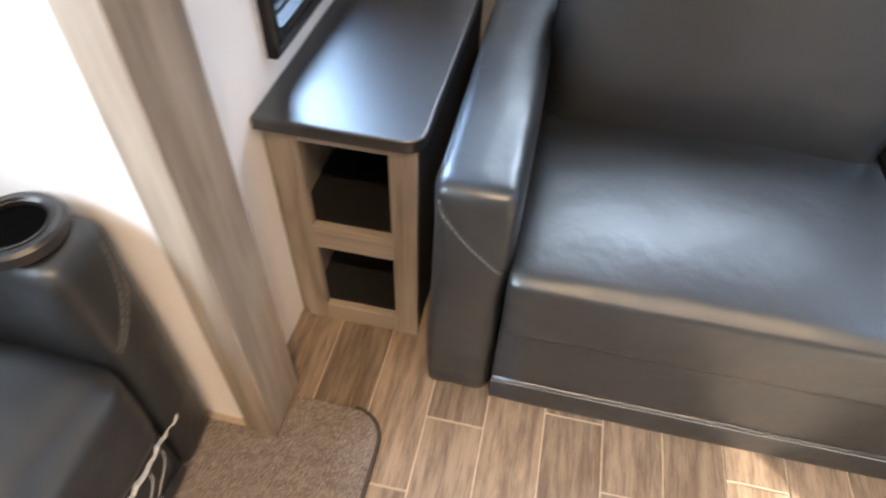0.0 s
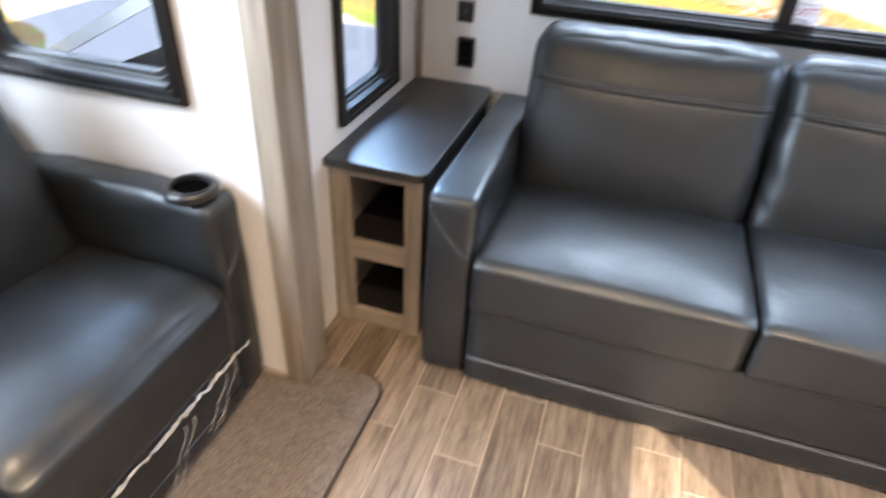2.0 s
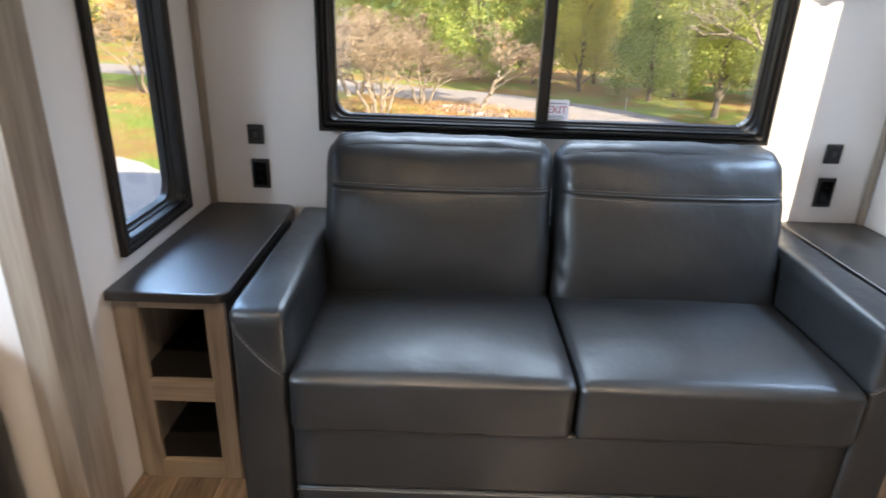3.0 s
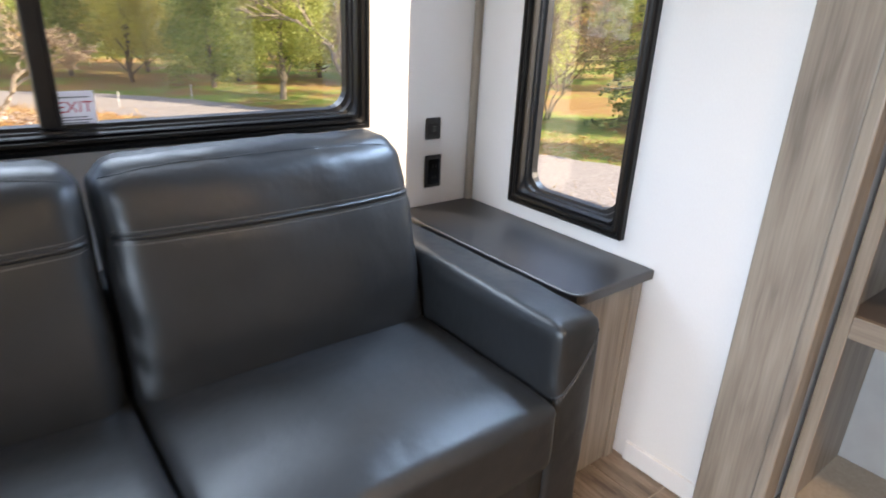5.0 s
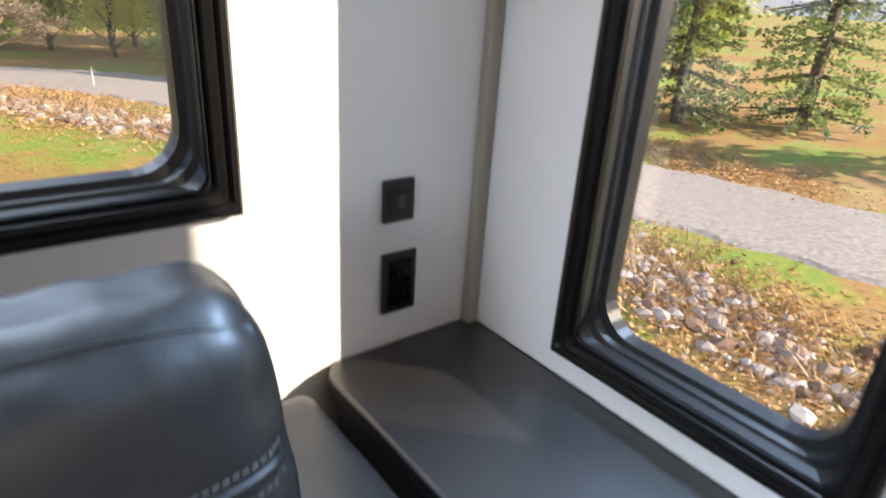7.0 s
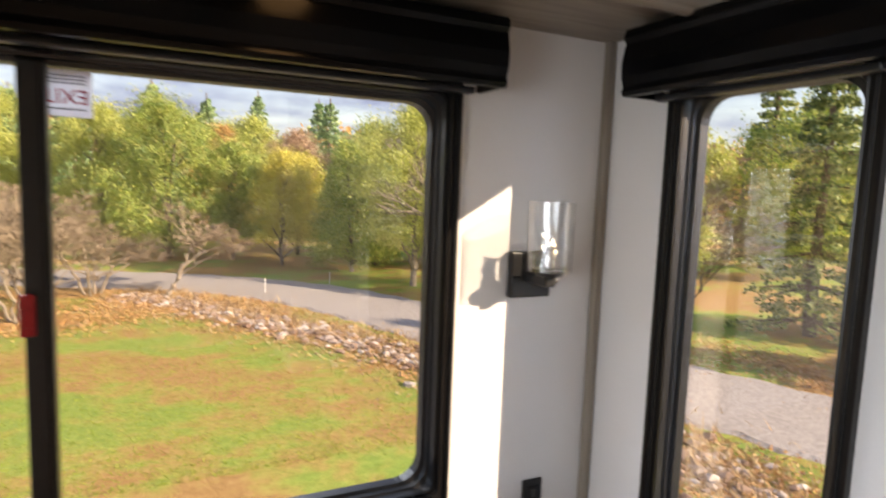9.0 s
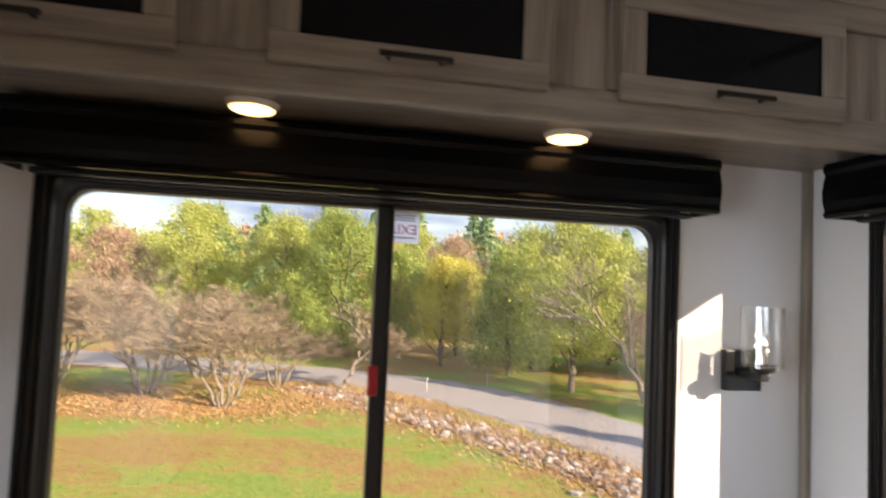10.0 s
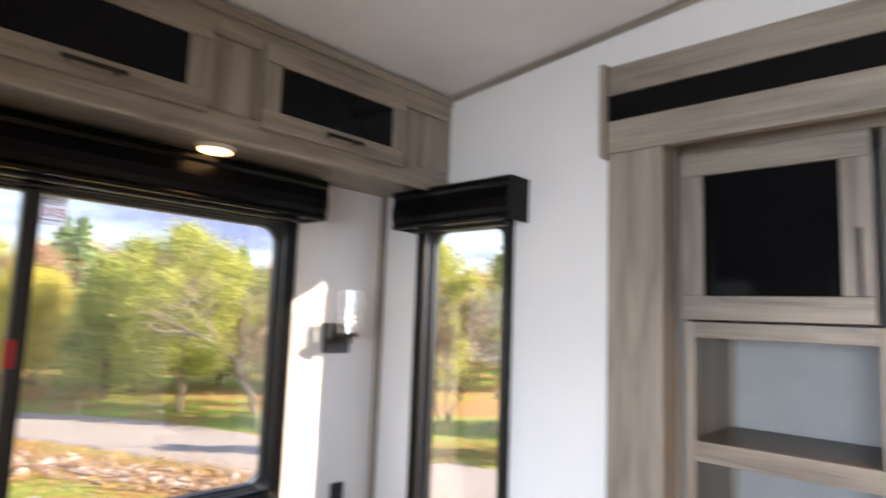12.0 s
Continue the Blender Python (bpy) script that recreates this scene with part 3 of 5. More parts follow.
for c in centers:
    d = thing("cabinet_door", (c, CY - 0.0125, 2.083), "lift-up cabinet door with a dark glass panel in a wood frame", "cabinet door", "overhead cabinet doors")
    for nm, bm, k in door_frame(0.526, 0.240, 0.0535, 0.018):
        part(nm, bm, (WOOD_X, WOOD_Z)[k], d)
    part("glass_panel", box(-0.2095, 0.2095, -0.009, -0.004, -0.066, 0.066), BLACK_GLASS, d, "dark glass panel")
    bar_handle(d, pose(0, -0.018, -0.094), 0.135, 0.36)

WARM = glow("warm_led_lens", (1.0, 0.60, 0.27), 2.3)
LAMP_RIM = plain("lamp_bezel", (0.72, 0.66, 0.58), 0.4, 0, 0.05, 30)
for x in (-0.317, 0.379):
    l = thing("puck_light", (x, -0.155, 1.938), "round warm puck light lit under the cabinet", "ceiling light", "puck lights under the cabinet")
    part("bezel", moved(cyl(0.046, 0.013, 36, 0.057, 0.003), pose(0, 0, -0.0068)), LAMP_RIM, l, smooth=False)
    lens = bmesh.new()
    bmesh.ops.create_uvsphere(lens, u_segments=28, v_segments=12, radius=0.046)
    for v in lens.verts:
        v.co.z = -0.0135 + v.co.z * 0.16
    part("lens", lens, WARM, l, "glowing frosted lens", smooth=True)

# ---- wall plates ----
PLATE_MARK = plain("plate_mark", (0.10, 0.10, 0.10), 0.5, 0, 0.1, 50)
for sx, xc1, xc2 in ((-1, -0.992, -0.984), (1, 1.002, 1.008)):
    s = thing("usb_socket", (xc1, 0, 0.836), "square black socket plate on the wall", "socket", "socket plates beside the sofa")
    part("plate", box(-0.028, 0.028, -0.010, -0.0005, -0.034, 0.034, 0.004), BLACK_PLASTIC, s)
    part("socket_face", box(-0.017, 0.017, -0.0125, -0.0105, -0.018, 0.018, 0.003), SHADOW_BLACK, s)
    for k in range(3):
        part("mark", box(-0.006, 0.006, -0.0136, -0.0127, -0.008 + 0.007 * k, -0.0055 + 0.007 * k), PLATE_MARK, s)
    p = thing("power_outlet", (xc2, 0, 0.698), "tall glossy black power outlet plate on the wall", "outlet", "power outlets beside the sofa")
    part("plate", box(-0.032, 0.032, -0.008, -0.0005, -0.053, 0.053, 0.004), BLACK_PLASTIC, p)
    part("insert", box(-0.021, 0.021, -0.012, -0.0085, -0.040, 0.040, 0.003), BLACK_GLASS, p)
    for zz in (-0.018, 0.018):
        for dx in (-0.006, 0.006):
            part("slot", box(dx - 0.0013, dx + 0.0013, -0.0135, -0.0122, zz - 0.005, zz + 0.005), SHADOW_BLACK, p)
    for zz in (-0.047, 0.047):
        part("screw", moved(cyl(0.0025, 0.002, 10), pose(0, -0.0092, zz, 90, 0, 0)), DARK_METAL, p)

# ---- sconces ----
SHADE = glass_mat("seeded_glass", (0.96, 0.965, 0.965), 0.10, 0.5, 0.12)
nt = SHADE.node_tree
vb = coords(nt, (60, 60, 14))
bn = nt.nodes.new("ShaderNodeBump")
bn.inputs["Strength"].default_value, bn.inputs["Distance"].default_value = 0.6, 0.004
nt.links.new(noise_tex(nt, vb, 1.0, 2), bn.inputs["Height"])
for n in nt.nodes:
    if n.type in ("BSDF_GLOSSY", "LAYER_WEIGHT"):
        nt.links.new(bn.outputs["Normal"], n.inputs["Normal"])
BULB = glow("bulb_filament", (1.0, 0.86, 0.62), 2.2)
CHROME = plain("brushed_chrome", (0.62, 0.62, 0.62), 0.22, 1.0, 0.05, 60)
for x in (0.952, -0.948):
    s = thing("wall_sconce", (x, 0, 1.385), "black wall sconce with a clear cylinder glass shade", "wall lamp", "sconces beside the window")
    part("backplate", box(-0.050, 0.060, -0.022, -0.0005, -0.054, 0.054, 0.004), BLACK_PLASTIC, s)
    arm = part("arm", box(-0.014, 0.014, -0.105, -0.0225, -0.016, 0.008, 0.004), BLACK_PLASTIC, s)
    part("thumb_screw", moved(cyl(0.007, 0.014, 12, None, 0.002), pose(0.022, -0.085, -0.004, 0, 90, 0)), BLACK_PLASTIC, arm)
    part("shade_cup", moved(cyl(0.030, 0.016, 28, 0.036, 0.002), pose(0, -0.095, 0.0165)), BLACK_PLASTIC, s, smooth=False)
    g = bmesh.new()
    for r0, flip in ((0.051, 1), (0.0485, -1)):
        rings = [[g.verts.new((r0 * math.cos(2 * math.pi * k / 40), -0.095 + r0 * math.sin(2 * math.pi * k / 40), z)) for k in range(40)] for z in (0.020, 0.07, 0.12, 0.172)]
        for A, B in zip(rings, rings[1:]):
            for k in range(40):
                f = (A[k], A[(k + 1) % 40], B[(k + 1) % 40], B[k])
                g.faces.new(f if flip > 0 else f[::-1])
    gs = part("glass_shade", g, SHADE, s, "clear ribbed glass cylinder", smooth=True)
    gs.visible_shadow = True
    part("socket", moved(cyl(0.014, 0.03, 20, None, 0.002), pose(0, -0.095, 0.0405)), CHROME, s, "chrome socket")
    b = bmesh.new()
    bmesh.ops.create_uvsphere(b, u_segments=16, v_segments=12, radius=0.013)
    for v in b.verts:
        v.co = (v.co.x, -0.095 + v.co.y, 0.076 + v.co.z * 1.75)
    part("bulb", b, CHROME, s, "clear bulb", smooth=True)
    for k in range(5):
        fb = bmesh.new()
        bmesh.ops.create_uvsphere(fb, u_segments=8, v_segments=6, radius=0.0045)
        a = k * 2.3
        bmesh.ops.translate(fb, verts=fb.verts, vec=(0.014 * math.cos(a), -0.095 + 0.014 * math.sin(a), 0.062 + 0.009 * k))
        part("filament", fb, BULB, s, smooth=True)


# ---- end tables ----
def round_corner_outline(x0, x1, y0, y1, radii, seg=6):
    """Counter-clockwise outline with one radius for each corner: x1y0, x1y1, x0y1, x0y0."""
    out = []
    for (cx, cy, a0), r in zip(((x1, y0, -90), (x1, y1, 0), (x0, y1, 90), (x0, y0, 180)), radii):
        ox, oy = (cx - r if cx == x1 else cx + r), (cy + r if cy == y0 else cy - r)
        for i in range(seg + 1):
            a = radians(a0 + 90 * i / seg)
            out.append((ox + r * math.cos(a), oy + r * math.sin(a)))
    return out


def end_table(mirror):
    x0, x1 = (-1.168, -0.866)
    r = (0.035, 0.045, 0.002, 0.004)
    root = thing("end_table", (0, 0, 0), "end table with a dark laminate top and closed pale wood front" if mirror else "end table with a dark laminate top and pale wood cubbies", "end table", "end tables beside the sofa")
    g = (lambda a, b: (a, b)) if not mirror else (lambda a, b: (-b, -a))

    def bx(name, a, b, y0, y1, z0, z1, mat, bev=0.0015, label=""):
        a, b = g(a, b)
        return part(name, box(a, b, y0, y1, z0, z1, bev), mat, root, label)
    o = round_corner_outline(x0, x1, -0.748, -0.0015, r)
    if mirror:
        o = [(-x, y) for x, y in o][::-1]
    part("top", slab(o, 0.563, 0.588, 0.006), TABLETOP, root, "dark laminate top with rounded corners")
    if mirror:
        bx("outer_stile", -1.152, -1.116, -0.730, -0.712, 0.0, 0.5625, WOOD_Z)
        bx("scribe_strip", -1.1685, -1.1525, -0.720, -0.704, 0.0, 0.5625, WOOD_Z)
        bx("front_panel", -1.1155, -0.881, -0.724, -0.712, 0.0, 0.5625, WOOD_Z, 0.0015, "plain wood front panel")
    else:
        bx("outer_stile", -1.152, -1.098, -0.730, -0.712, 0.0, 0.5625, WOOD_Z)
        bx("inner_stile", -0.932, -0.881, -0.730, -0.712, 0.0, 0.5625, WOOD_Z)
        bx("scribe_strip", -1.1685, -1.1525, -0.720, -0.704, 0.0, 0.5625, WOOD_Z)
        bx("rail", -1.0978, -0.9322, -0.730, -0.712, 0.537, 0.5625, WOOD_X)
        bx("rail", -1.0978, -0.9322, -0.730, -0.712, 0.258, 0.322, WOOD_X)
        bx("rail", -1.0978, -0.9322, -0.730, -0.712, 0.0, 0.057, WOOD_X)
    # panel black stands in for the shaded gap between table and sofa
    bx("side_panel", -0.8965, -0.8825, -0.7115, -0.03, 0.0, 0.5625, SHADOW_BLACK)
    bx("side_panel", -1.152, -1.138, -0.7115, -0.03, 0.0, 0.5625, WOOD_Z)
    # black back stands in for the shade deep in the cubby
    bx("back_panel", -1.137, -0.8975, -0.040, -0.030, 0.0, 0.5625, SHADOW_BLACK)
    bx("shelf", -1.137, -0.8975, -0.7115, -0.0405, 0.310, 0.322, TABLETOP)
    bx("shelf", -1.137, -0.8975, -0.7115, -0.0405, 0.045, 0.057, TABLETOP)
    return root


end_table(False)
end_table(True)


# ---- sofa ----
def seam(parent, pts, r=0.0035, stitch=0.008, name="seam"):
    s = part(name, tube(pts, r, 6), LEATHER, parent, smooth=True)
    return s


sofa = thing("sofa", (0, 0, 0), "dark grey leatherette two-seat sofa with white-stitched seams", "sofa")


def lean(p, s):
    if p.y > 0:
        p.y *= 1.0 - 0.78 * ((s.z + 1) / 2) ** 2
    p.y += (p.z) * 0.30 - 0.02 * (1 - s.z ** 2)
    p.z -= 0.010 * (s.x ** 6) * max(0.0, s.z)
    return p


def on_front(tree, x, z, off=0.0):
    """The place on the front of an upholstered block at x, z."""
    hit = tree.ray_cast(Vector((x, -2.0, z)), Vector((0, 1, 0)))[0]
    return Vector((x, (hit.y if hit else -0.3) - off, z))


for k, (a, b) in enumerate(((-0.693, -0.010), (0.002, 0.690))):
    bm = cushion(a, b, -0.365, -0.185, 0.410, 0.893, 0.052, (0.0, 0.036, 0.004), 34, 0.008, 3.0 + 5 * k, lean)
    tree = BVHTree.FromBMesh(bm)
    # the panel seam is drawn into the upholstery, with small gathers along the edges
    for v in bm.verts:
        if v.co.y < -0.20:
            v.co.y += 0.0035 * math.exp(-((v.co.z - 0.763) / 0.012) ** 2)
        rim = min(abs(v.co.x - a), abs(v.co.x - b), abs(v.co.z - 0.890))
        if rim < 0.06:
            g = math.sin((v.co.x + v.co.z) * 62.0 + 5.0 * noise.noise(v.co * 11.0))
            v.co.y += 0.0022 * g * (1 - rim / 0.06)
            v.co.z += 0.0012 * g * (v.co.z > 0.86)
    c = part("back_cushion", bm, LEATHER, sofa, smooth=True)
    xs = [a + 0.016 + (b - a - 0.032) * i / 40 for i in range(41)]
    part("seam_roll", tube([on_front(tree, x, 0.763, -0.0035) for x in xs], 0.0055, 8), LEATHER, c, smooth=True)
    for dz in (-0.0115, 0.0115):
        part("stitching", dashes([on_front(tree, x, 0.763 + dz, -0.0012) for x in xs], 0.005, 0.0025, 0.0008), STITCH, c, "pale stitch line")
    part("top_seam", tube([on_front(tree, x, 0.880 - 0.024 * abs(2 * (x - a) / (b - a) - 1) ** 6, -0.0006) for x in xs], 0.0015, 6), LEATHER, c, smooth=True)
for k, (a, b) in enumerate(((-0.692, -0.006), (0.002, 0.684))):
    def seat_shape(p, s):
        if s.y < -0.55:
            p.z -= 0.010 * ((-s.y - 0.55) / 0.45) ** 2 * max(0.0, s.z)
        return p
    part("seat_cushion", cushion(a, b, -0.882, -0.335, 0.2885, 0.455, 0.021, (0.0, 0.004, 0.022), 24, 0.004, 17.0 + 4 * k, seat_shape), LEATHER, sofa, smooth=True)
part("front_panel", cushion(-0.692, 0.684, -0.860, -0.500, 0.104, 0.288, 0.008, (0, 0.002, 0), 16, 0.002, 2.0), LEATHER, sofa, smooth=True)
part("kick_panel", cushion(-0.692, 0.684, -0.862, -0.500, 0.018, 0.1035, 0.010, (0, 0.003, 0), 12, 0.002, 4.0), LEATHER, sofa, smooth=True)
part("kick_stitching", dashes([(-0.69 + 1.37 * i / 12, -0.8635, 0.097) for i in range(13)], 0.006, 0.002, 0.0011), STITCH, sofa, "pale stitch line")
part("back_frame", box(-0.69, 0.682, -0.150, -0.045, 0.05, 0.60, 0.03, 3), LEATHER, sofa)
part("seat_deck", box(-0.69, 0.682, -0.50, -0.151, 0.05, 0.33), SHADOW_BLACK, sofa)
for sx in (-1, 1):
    x0, x1 = (-0.830, -0.694) if sx < 0 else (0.686, 0.822)

    def arm_shape(p, s):
        p.x += 0.004 * math.sin(p.z * 9)
        return p
    bm = cushion(x0, x1, -0.858, -0.060, 0.018, 0.606, 0.024, (0.006, 0.008, 0.010), 22, 0.006, 9.0 * sx, arm_shape)
    tree = BVHTree.FromBMesh(bm)
    arm = part("arm", bm, LEATHER, sofa, smooth=True)
    # curved seam over the front of the arm
    outer = x0 if sx < 0 else x1
    inner = x1 if sx < 0 else x0
    pts = []
    for i in range(17):
        u = i / 16
        pts.append(on_front(tree, outer + (inner - outer) * (0.10 + 0.84 * u), 0.575 - 0.135 * u ** 0.75, -0.0012))
    part("arm_seam", tube(pts, 0.0036, 6), LEATHER, arm, smooth=True)
    part("arm_stitching", dashes([on_front(tree, p.x, p.z - 0.008, 0.0002) for p in pts], 0.005, 0.002, 0.001), STITCH, arm, "pale stitch line")
    part("top_piping", tube([(outer - sx * 0.012, -0.83 + 0.75 * i / 14, 0.600) for i in range(15)], 0.004, 6), LEATHER, arm, smooth=True)
for x in (-0.74, 0.73):
    for y in (-0.80, -0.12):
        part("foot", moved(cyl(0.02, 0.018, 14), pose(x, y, 0.009)), BLACK_PLASTIC, sofa)

# ---- recliner in the slide-out ----
rec = thing("recliner", (0, 0, 0), "dark grey leatherette reclining loveseat still in plastic wrap", "recliner")


def rarm(p, s):
    p.z -= 0.02 * max(0.0, -s.x) * max(0.0, s.z)
    return p


bm = cushion(-1.96, -1.240, -1.152, -1.032, 0.02, 0.620, 0.028, (0.010, 0.006, 0.012), 22, 0.009, 31.0, rarm)
tree = BVHTree.FromBMesh(bm)
ra = part("arm", bm, LEATHER, rec, smooth=True)


def on_end(tree, y, z, off=0.0):
    """The place on the end of the recliner's arm at y, z."""
    hit = tree.ray_cast(Vector((0.0, y, z)), Vector((-1, 0, 0)))[0]
    return Vector(((hit.x if hit else -1.24) + off, y, z))


pts = [on_end(tree, -1.052 - 0.020 * (i / 14) - 0.070 * (i / 14) ** 3, 0.590 - 0.17 * (i / 14)) for i in range(15)]
part("arm_seam", tube(pts, 0.002, 6), LEATHER, ra, smooth=True)
for off in (-0.008, 0.008):
    part("arm_stitching", dashes([on_end(tree, p.y + off, p.z, 0.0003) for p in pts], 0.006, 0.002, 0.0009), STITCH, ra, "pale stitch line")
# matte black without gloss, stands in for the shade of a deep hole
WELL_SHADE, wl_nt, wl_b = material("well_shade_black", 1.0, 0.0, (0.002, 0.002, 0.002))
wl_b.inputs["Specular IOR Level"].default_value = 0.0
cup = part("cup_holder", tube([(0, 0, 0)] * 1 + [(0, 0, 0.001)], 0.001, 4), BLACK_PLASTIC, rec, "black plastic cup holder")
cup.data.clear_geometry()
cb = bmesh.new()
prof = [(0.063, -0.004), (0.063, 0.011), (0.058, 0.016), (0.050, 0.016), (0.0445, 0.012), (0.043, -0.06), (0.0, -0.062)]
rings = []
for r, z in prof:
    rings.append([cb.verts.new((r * math.cos(2 * math.pi * k / 36), r * math.sin(2 * math.pi * k / 36), z)) for k in range(36)] if r else [cb.verts.new((0, 0, z))])
for A, B in zip(rings, rings[1:]):
    for k in range(36):
        if len(B) == 1:
            cb.faces.new((A[k], A[(k + 1) % 36], B[0]))
        else:
            cb.faces.new((A[k], A[(k + 1) % 36], B[(k + 1) % 36], B[k]))
bmesh.ops.recalc_face_normals(cb, faces=cb.faces)
cb.to_mesh(cup.data)
cb.free()
cup.location = (-1.318, -1.098, 0.6300)
# flat disc near the rim, its black painted as the hole's shade
part("well", moved(cyl(0.0435, 0.004, 36), pose(0, 0, 0.0035)), WELL_SHADE, cup, "black disc for the shade in the hole")
part("inner_lip", moved(tube([(0.047 * math.cos(a), 0.047 * math.sin(a), 0.0165) for a in [2 * math.pi * k / 32 for k in range(32)]], 0.0022, 6, True), pose(0, 0, 0)), BLACK_PLASTIC, cup, smooth=True)


def rback(p, s):
    p.x -= p.z * 0.30
    return p


def rseat(p, s):
    if s.x > 0.5:
        p.z -= 0.030 * ((s.x - 0.5) / 0.5) ** 2 * max(0.0, s.z)
    return p


PLASTIC_WRAP = glass_mat("clear_plastic_wrap", (0.70, 0.72, 0.74), 0.24, 0.6, 0.22)
wnt = PLASTIC_WRAP.node_tree
wsm = wnt.nodes.new("ShaderNodeBsdfDiffuse")
wsm.inputs["Color"].default_value = (0.80, 0.81, 0.82, 1)
wmx = wnt.nodes.new("ShaderNodeMixShader")
wmx.inputs[0].default_value = 0.34
wout = next(n for n in wnt.nodes if n.type == "OUTPUT_MATERIAL")
wnt.links.new(wout.inputs["Surface"].links[0].from_socket, wmx.inputs[1])
wnt.links.new(wsm.outputs[0], wmx.inputs[2])
wnt.links.new(wmx.outputs[0], wout.inputs["Surface"])
for k, (y0, y1) in enumerate(((-1.748, -1.152), (-2.362, -1.764))):
    part("seat_cushion", cushion(-1.80, -1.212, y0, y1, 0.212, 0.452, 0.045, (0.006, 0.0, 0.024), 22, 0.008, 40.0 + 7 * k, rseat), LEATHER, rec, smooth=True)
    b = part("back_cushion", cushion(-1.905, -1.690, y0 + 0.005, y1 - 0.005, 0.40, 1.02, 0.06, (0.035, 0.0, 0.02), 22, 0.010, 50.0 + 3 * k, rback), LEATHER, rec, smooth=True)
    part("headrest_seam", tube([(-1.675 - 0.055, y0 + 0.02 + (y1 - y0 - 0.04) * i / 12, 0.845) for i in range(13)], 0.006, 6), LEATHER, b, smooth=True)
    part("footrest", cushion(-1.60, -1.232, y0 + 0.004, y1 - 0.004, 0.030, 0.2115, 0.012, (0.004, 0, 0), 16, 0.003, 60.0 + k), LEATHER, rec, smooth=True)
    part("footrest_welt", tube([(-1.229, y0 + 0.01 + (y1 - y0 - 0.02) * i / 10, 0.085) for i in range(11)], 0.004, 6), LEATHER, rec, smooth=True)
part("base_frame", box(-1.95, -1.27, -2.36, -1.15, 0.006, 0.0285, 0.004), SHADOW_BLACK, rec)
part("back_shell", box(-2.03, -1.915, -2.36, -1.04, 0.05, 0.72, 0.03, 3), LEATHER, rec)
random.seed(5)
wr = bmesh.new()
N = 44
rows = []
for i in range(N + 1):
    u = i / N
    y = -1.125 - 0.56 * u
    jag, tear = random.uniform(-0.005, 0.005), random.uniform(0.2, 1.15)
    rows.append([wr.verts.new((-1.221 + random.uniform(-0.002, 0.006), y, 0.212 - 0.004 * u + jag + dz)) for dz in (0.006 * tear, 0.002, -0.002, -0.008 * tear)])
for A, B in zip(rows, rows[1:]):
    for k in range(3):
        wr.faces.new((A[k], A[k + 1], B[k + 1], B[k]))
wrap = part("plastic_wrap", wr, PLASTIC_WRAP, rec, "crumpled clear plastic wrap strip")
wrap.modifiers.new("thickness", "SOLIDIFY").thickness = 0.0015
for (ya, za), (yb, zb) in (((-1.36, 0.175), (-1.44, 0.030)), ((-1.39, 0.178), (-1.465, 0.040)), ((-1.225, 0.190), (-1.315, 0.075)), ((-1.185, 0.195), (-1.27, 0.060)), ((-1.27, 0.10), (-1.30, 0.06))):
    pts = [(-1.2185 + 0.004 * math.sin(6 * t / 8), ya + (yb - ya) * t / 8 + 0.008 * math.sin(t * 1.3), za + (zb - za) * t / 8) for t in range(9)]
    part("wrap_shred", tube(pts, 0.0013, 5), PLASTIC_WRAP, rec, "torn plastic shred", smooth=True)

# ---- entertainment cabinet in the slide-out ----
ent = thing("entertainment_cabinet", (0, 0, 0), "pale wood laminate entertainment cabinet with open cubbies", "cabinet")
EX = 1.36
part("side_panel", box(EX + 0.0005, SRX - 0.002, -1.1305, -1.1185, 0.0, 2.018), WOOD_Z, ent)
part("side_panel", box(EX + 0.0005, SRX - 0.002, -1.608, -1.596, 0.0, 2.018), WOOD_Z, ent)
part("left_stile", box(EX - 0.018, EX, -1.150, -1.119, 0.0, 1.490, 0.002), WOOD_Z, ent)
part("right_stile", box(EX - 0.018, EX, -1.608, -1.578, 0.0, 1.490, 0.002), WOOD_Z, ent)
part("top_filler", box(EX - 0.018, EX, -1.608, -1.119, 1.975, 2.018, 0.002), WOOD_Y, ent)
part("divider_rail", box(EX - 0.018, EX, -1.5775, -1.1505, 1.446, 1.490, 0.002), WOOD_Y, ent)
GREY_LINING = plain("grey_lining_board", (0.34, 0.335, 0.33), 0.6, 0, 0.05, 12)
part("back_panel", box(SRX - 0.03, SRX - 0.020, -1.595, -1.131, 0.0, 2.018), GREY_LINING, ent)
for z in (1.163, 0.88, 0.58):
    part("shelf", box(EX + 0.001, SRX - 0.031, -1.595, -1.131, z - 0.02, z - 0.002), plain("brown_shelf", (0.085, 0.066, 0.055), 0.4, 0, 0.15, 30), ent, "brown shelf board")
    part("shelf_rail", box(EX - 0.018, EX, -1.5775, -1.1505, z - 0.055, z, 0.002), WOOD_Y, ent)
part("upper_floor", box(EX + 0.001, SRX - 0.031, -1.595, -1.131, 1.470, 1.488), GREY_LINING, ent)
part("inner_corner", box(SRX - 0.045, SRX - 0.031, -1.146, -1.1315, 0.6, 1.46), WOOD_Z, ent)
door = thing("cabinet_door", (EX - 0.0185, -1.3465, 1.733), "pale wood cabinet door with a dark glass panel and bronze handle", "cabinet door")
door.matrix_basis = pose(EX - 0.0185, -1.3465, 1.733, 0, 0, -90)
for nm, bm, k in door_frame(0.462, 0.474, 0.066, 0.018):
    part(nm, bm, (WOOD_X, WOOD_Z)[k], door)
part("glass_panel", box(-0.1655, 0.1655, -0.009, -0.004, -0.1715, 0.1715), BLACK_GLASS, door, "dark glass panel")
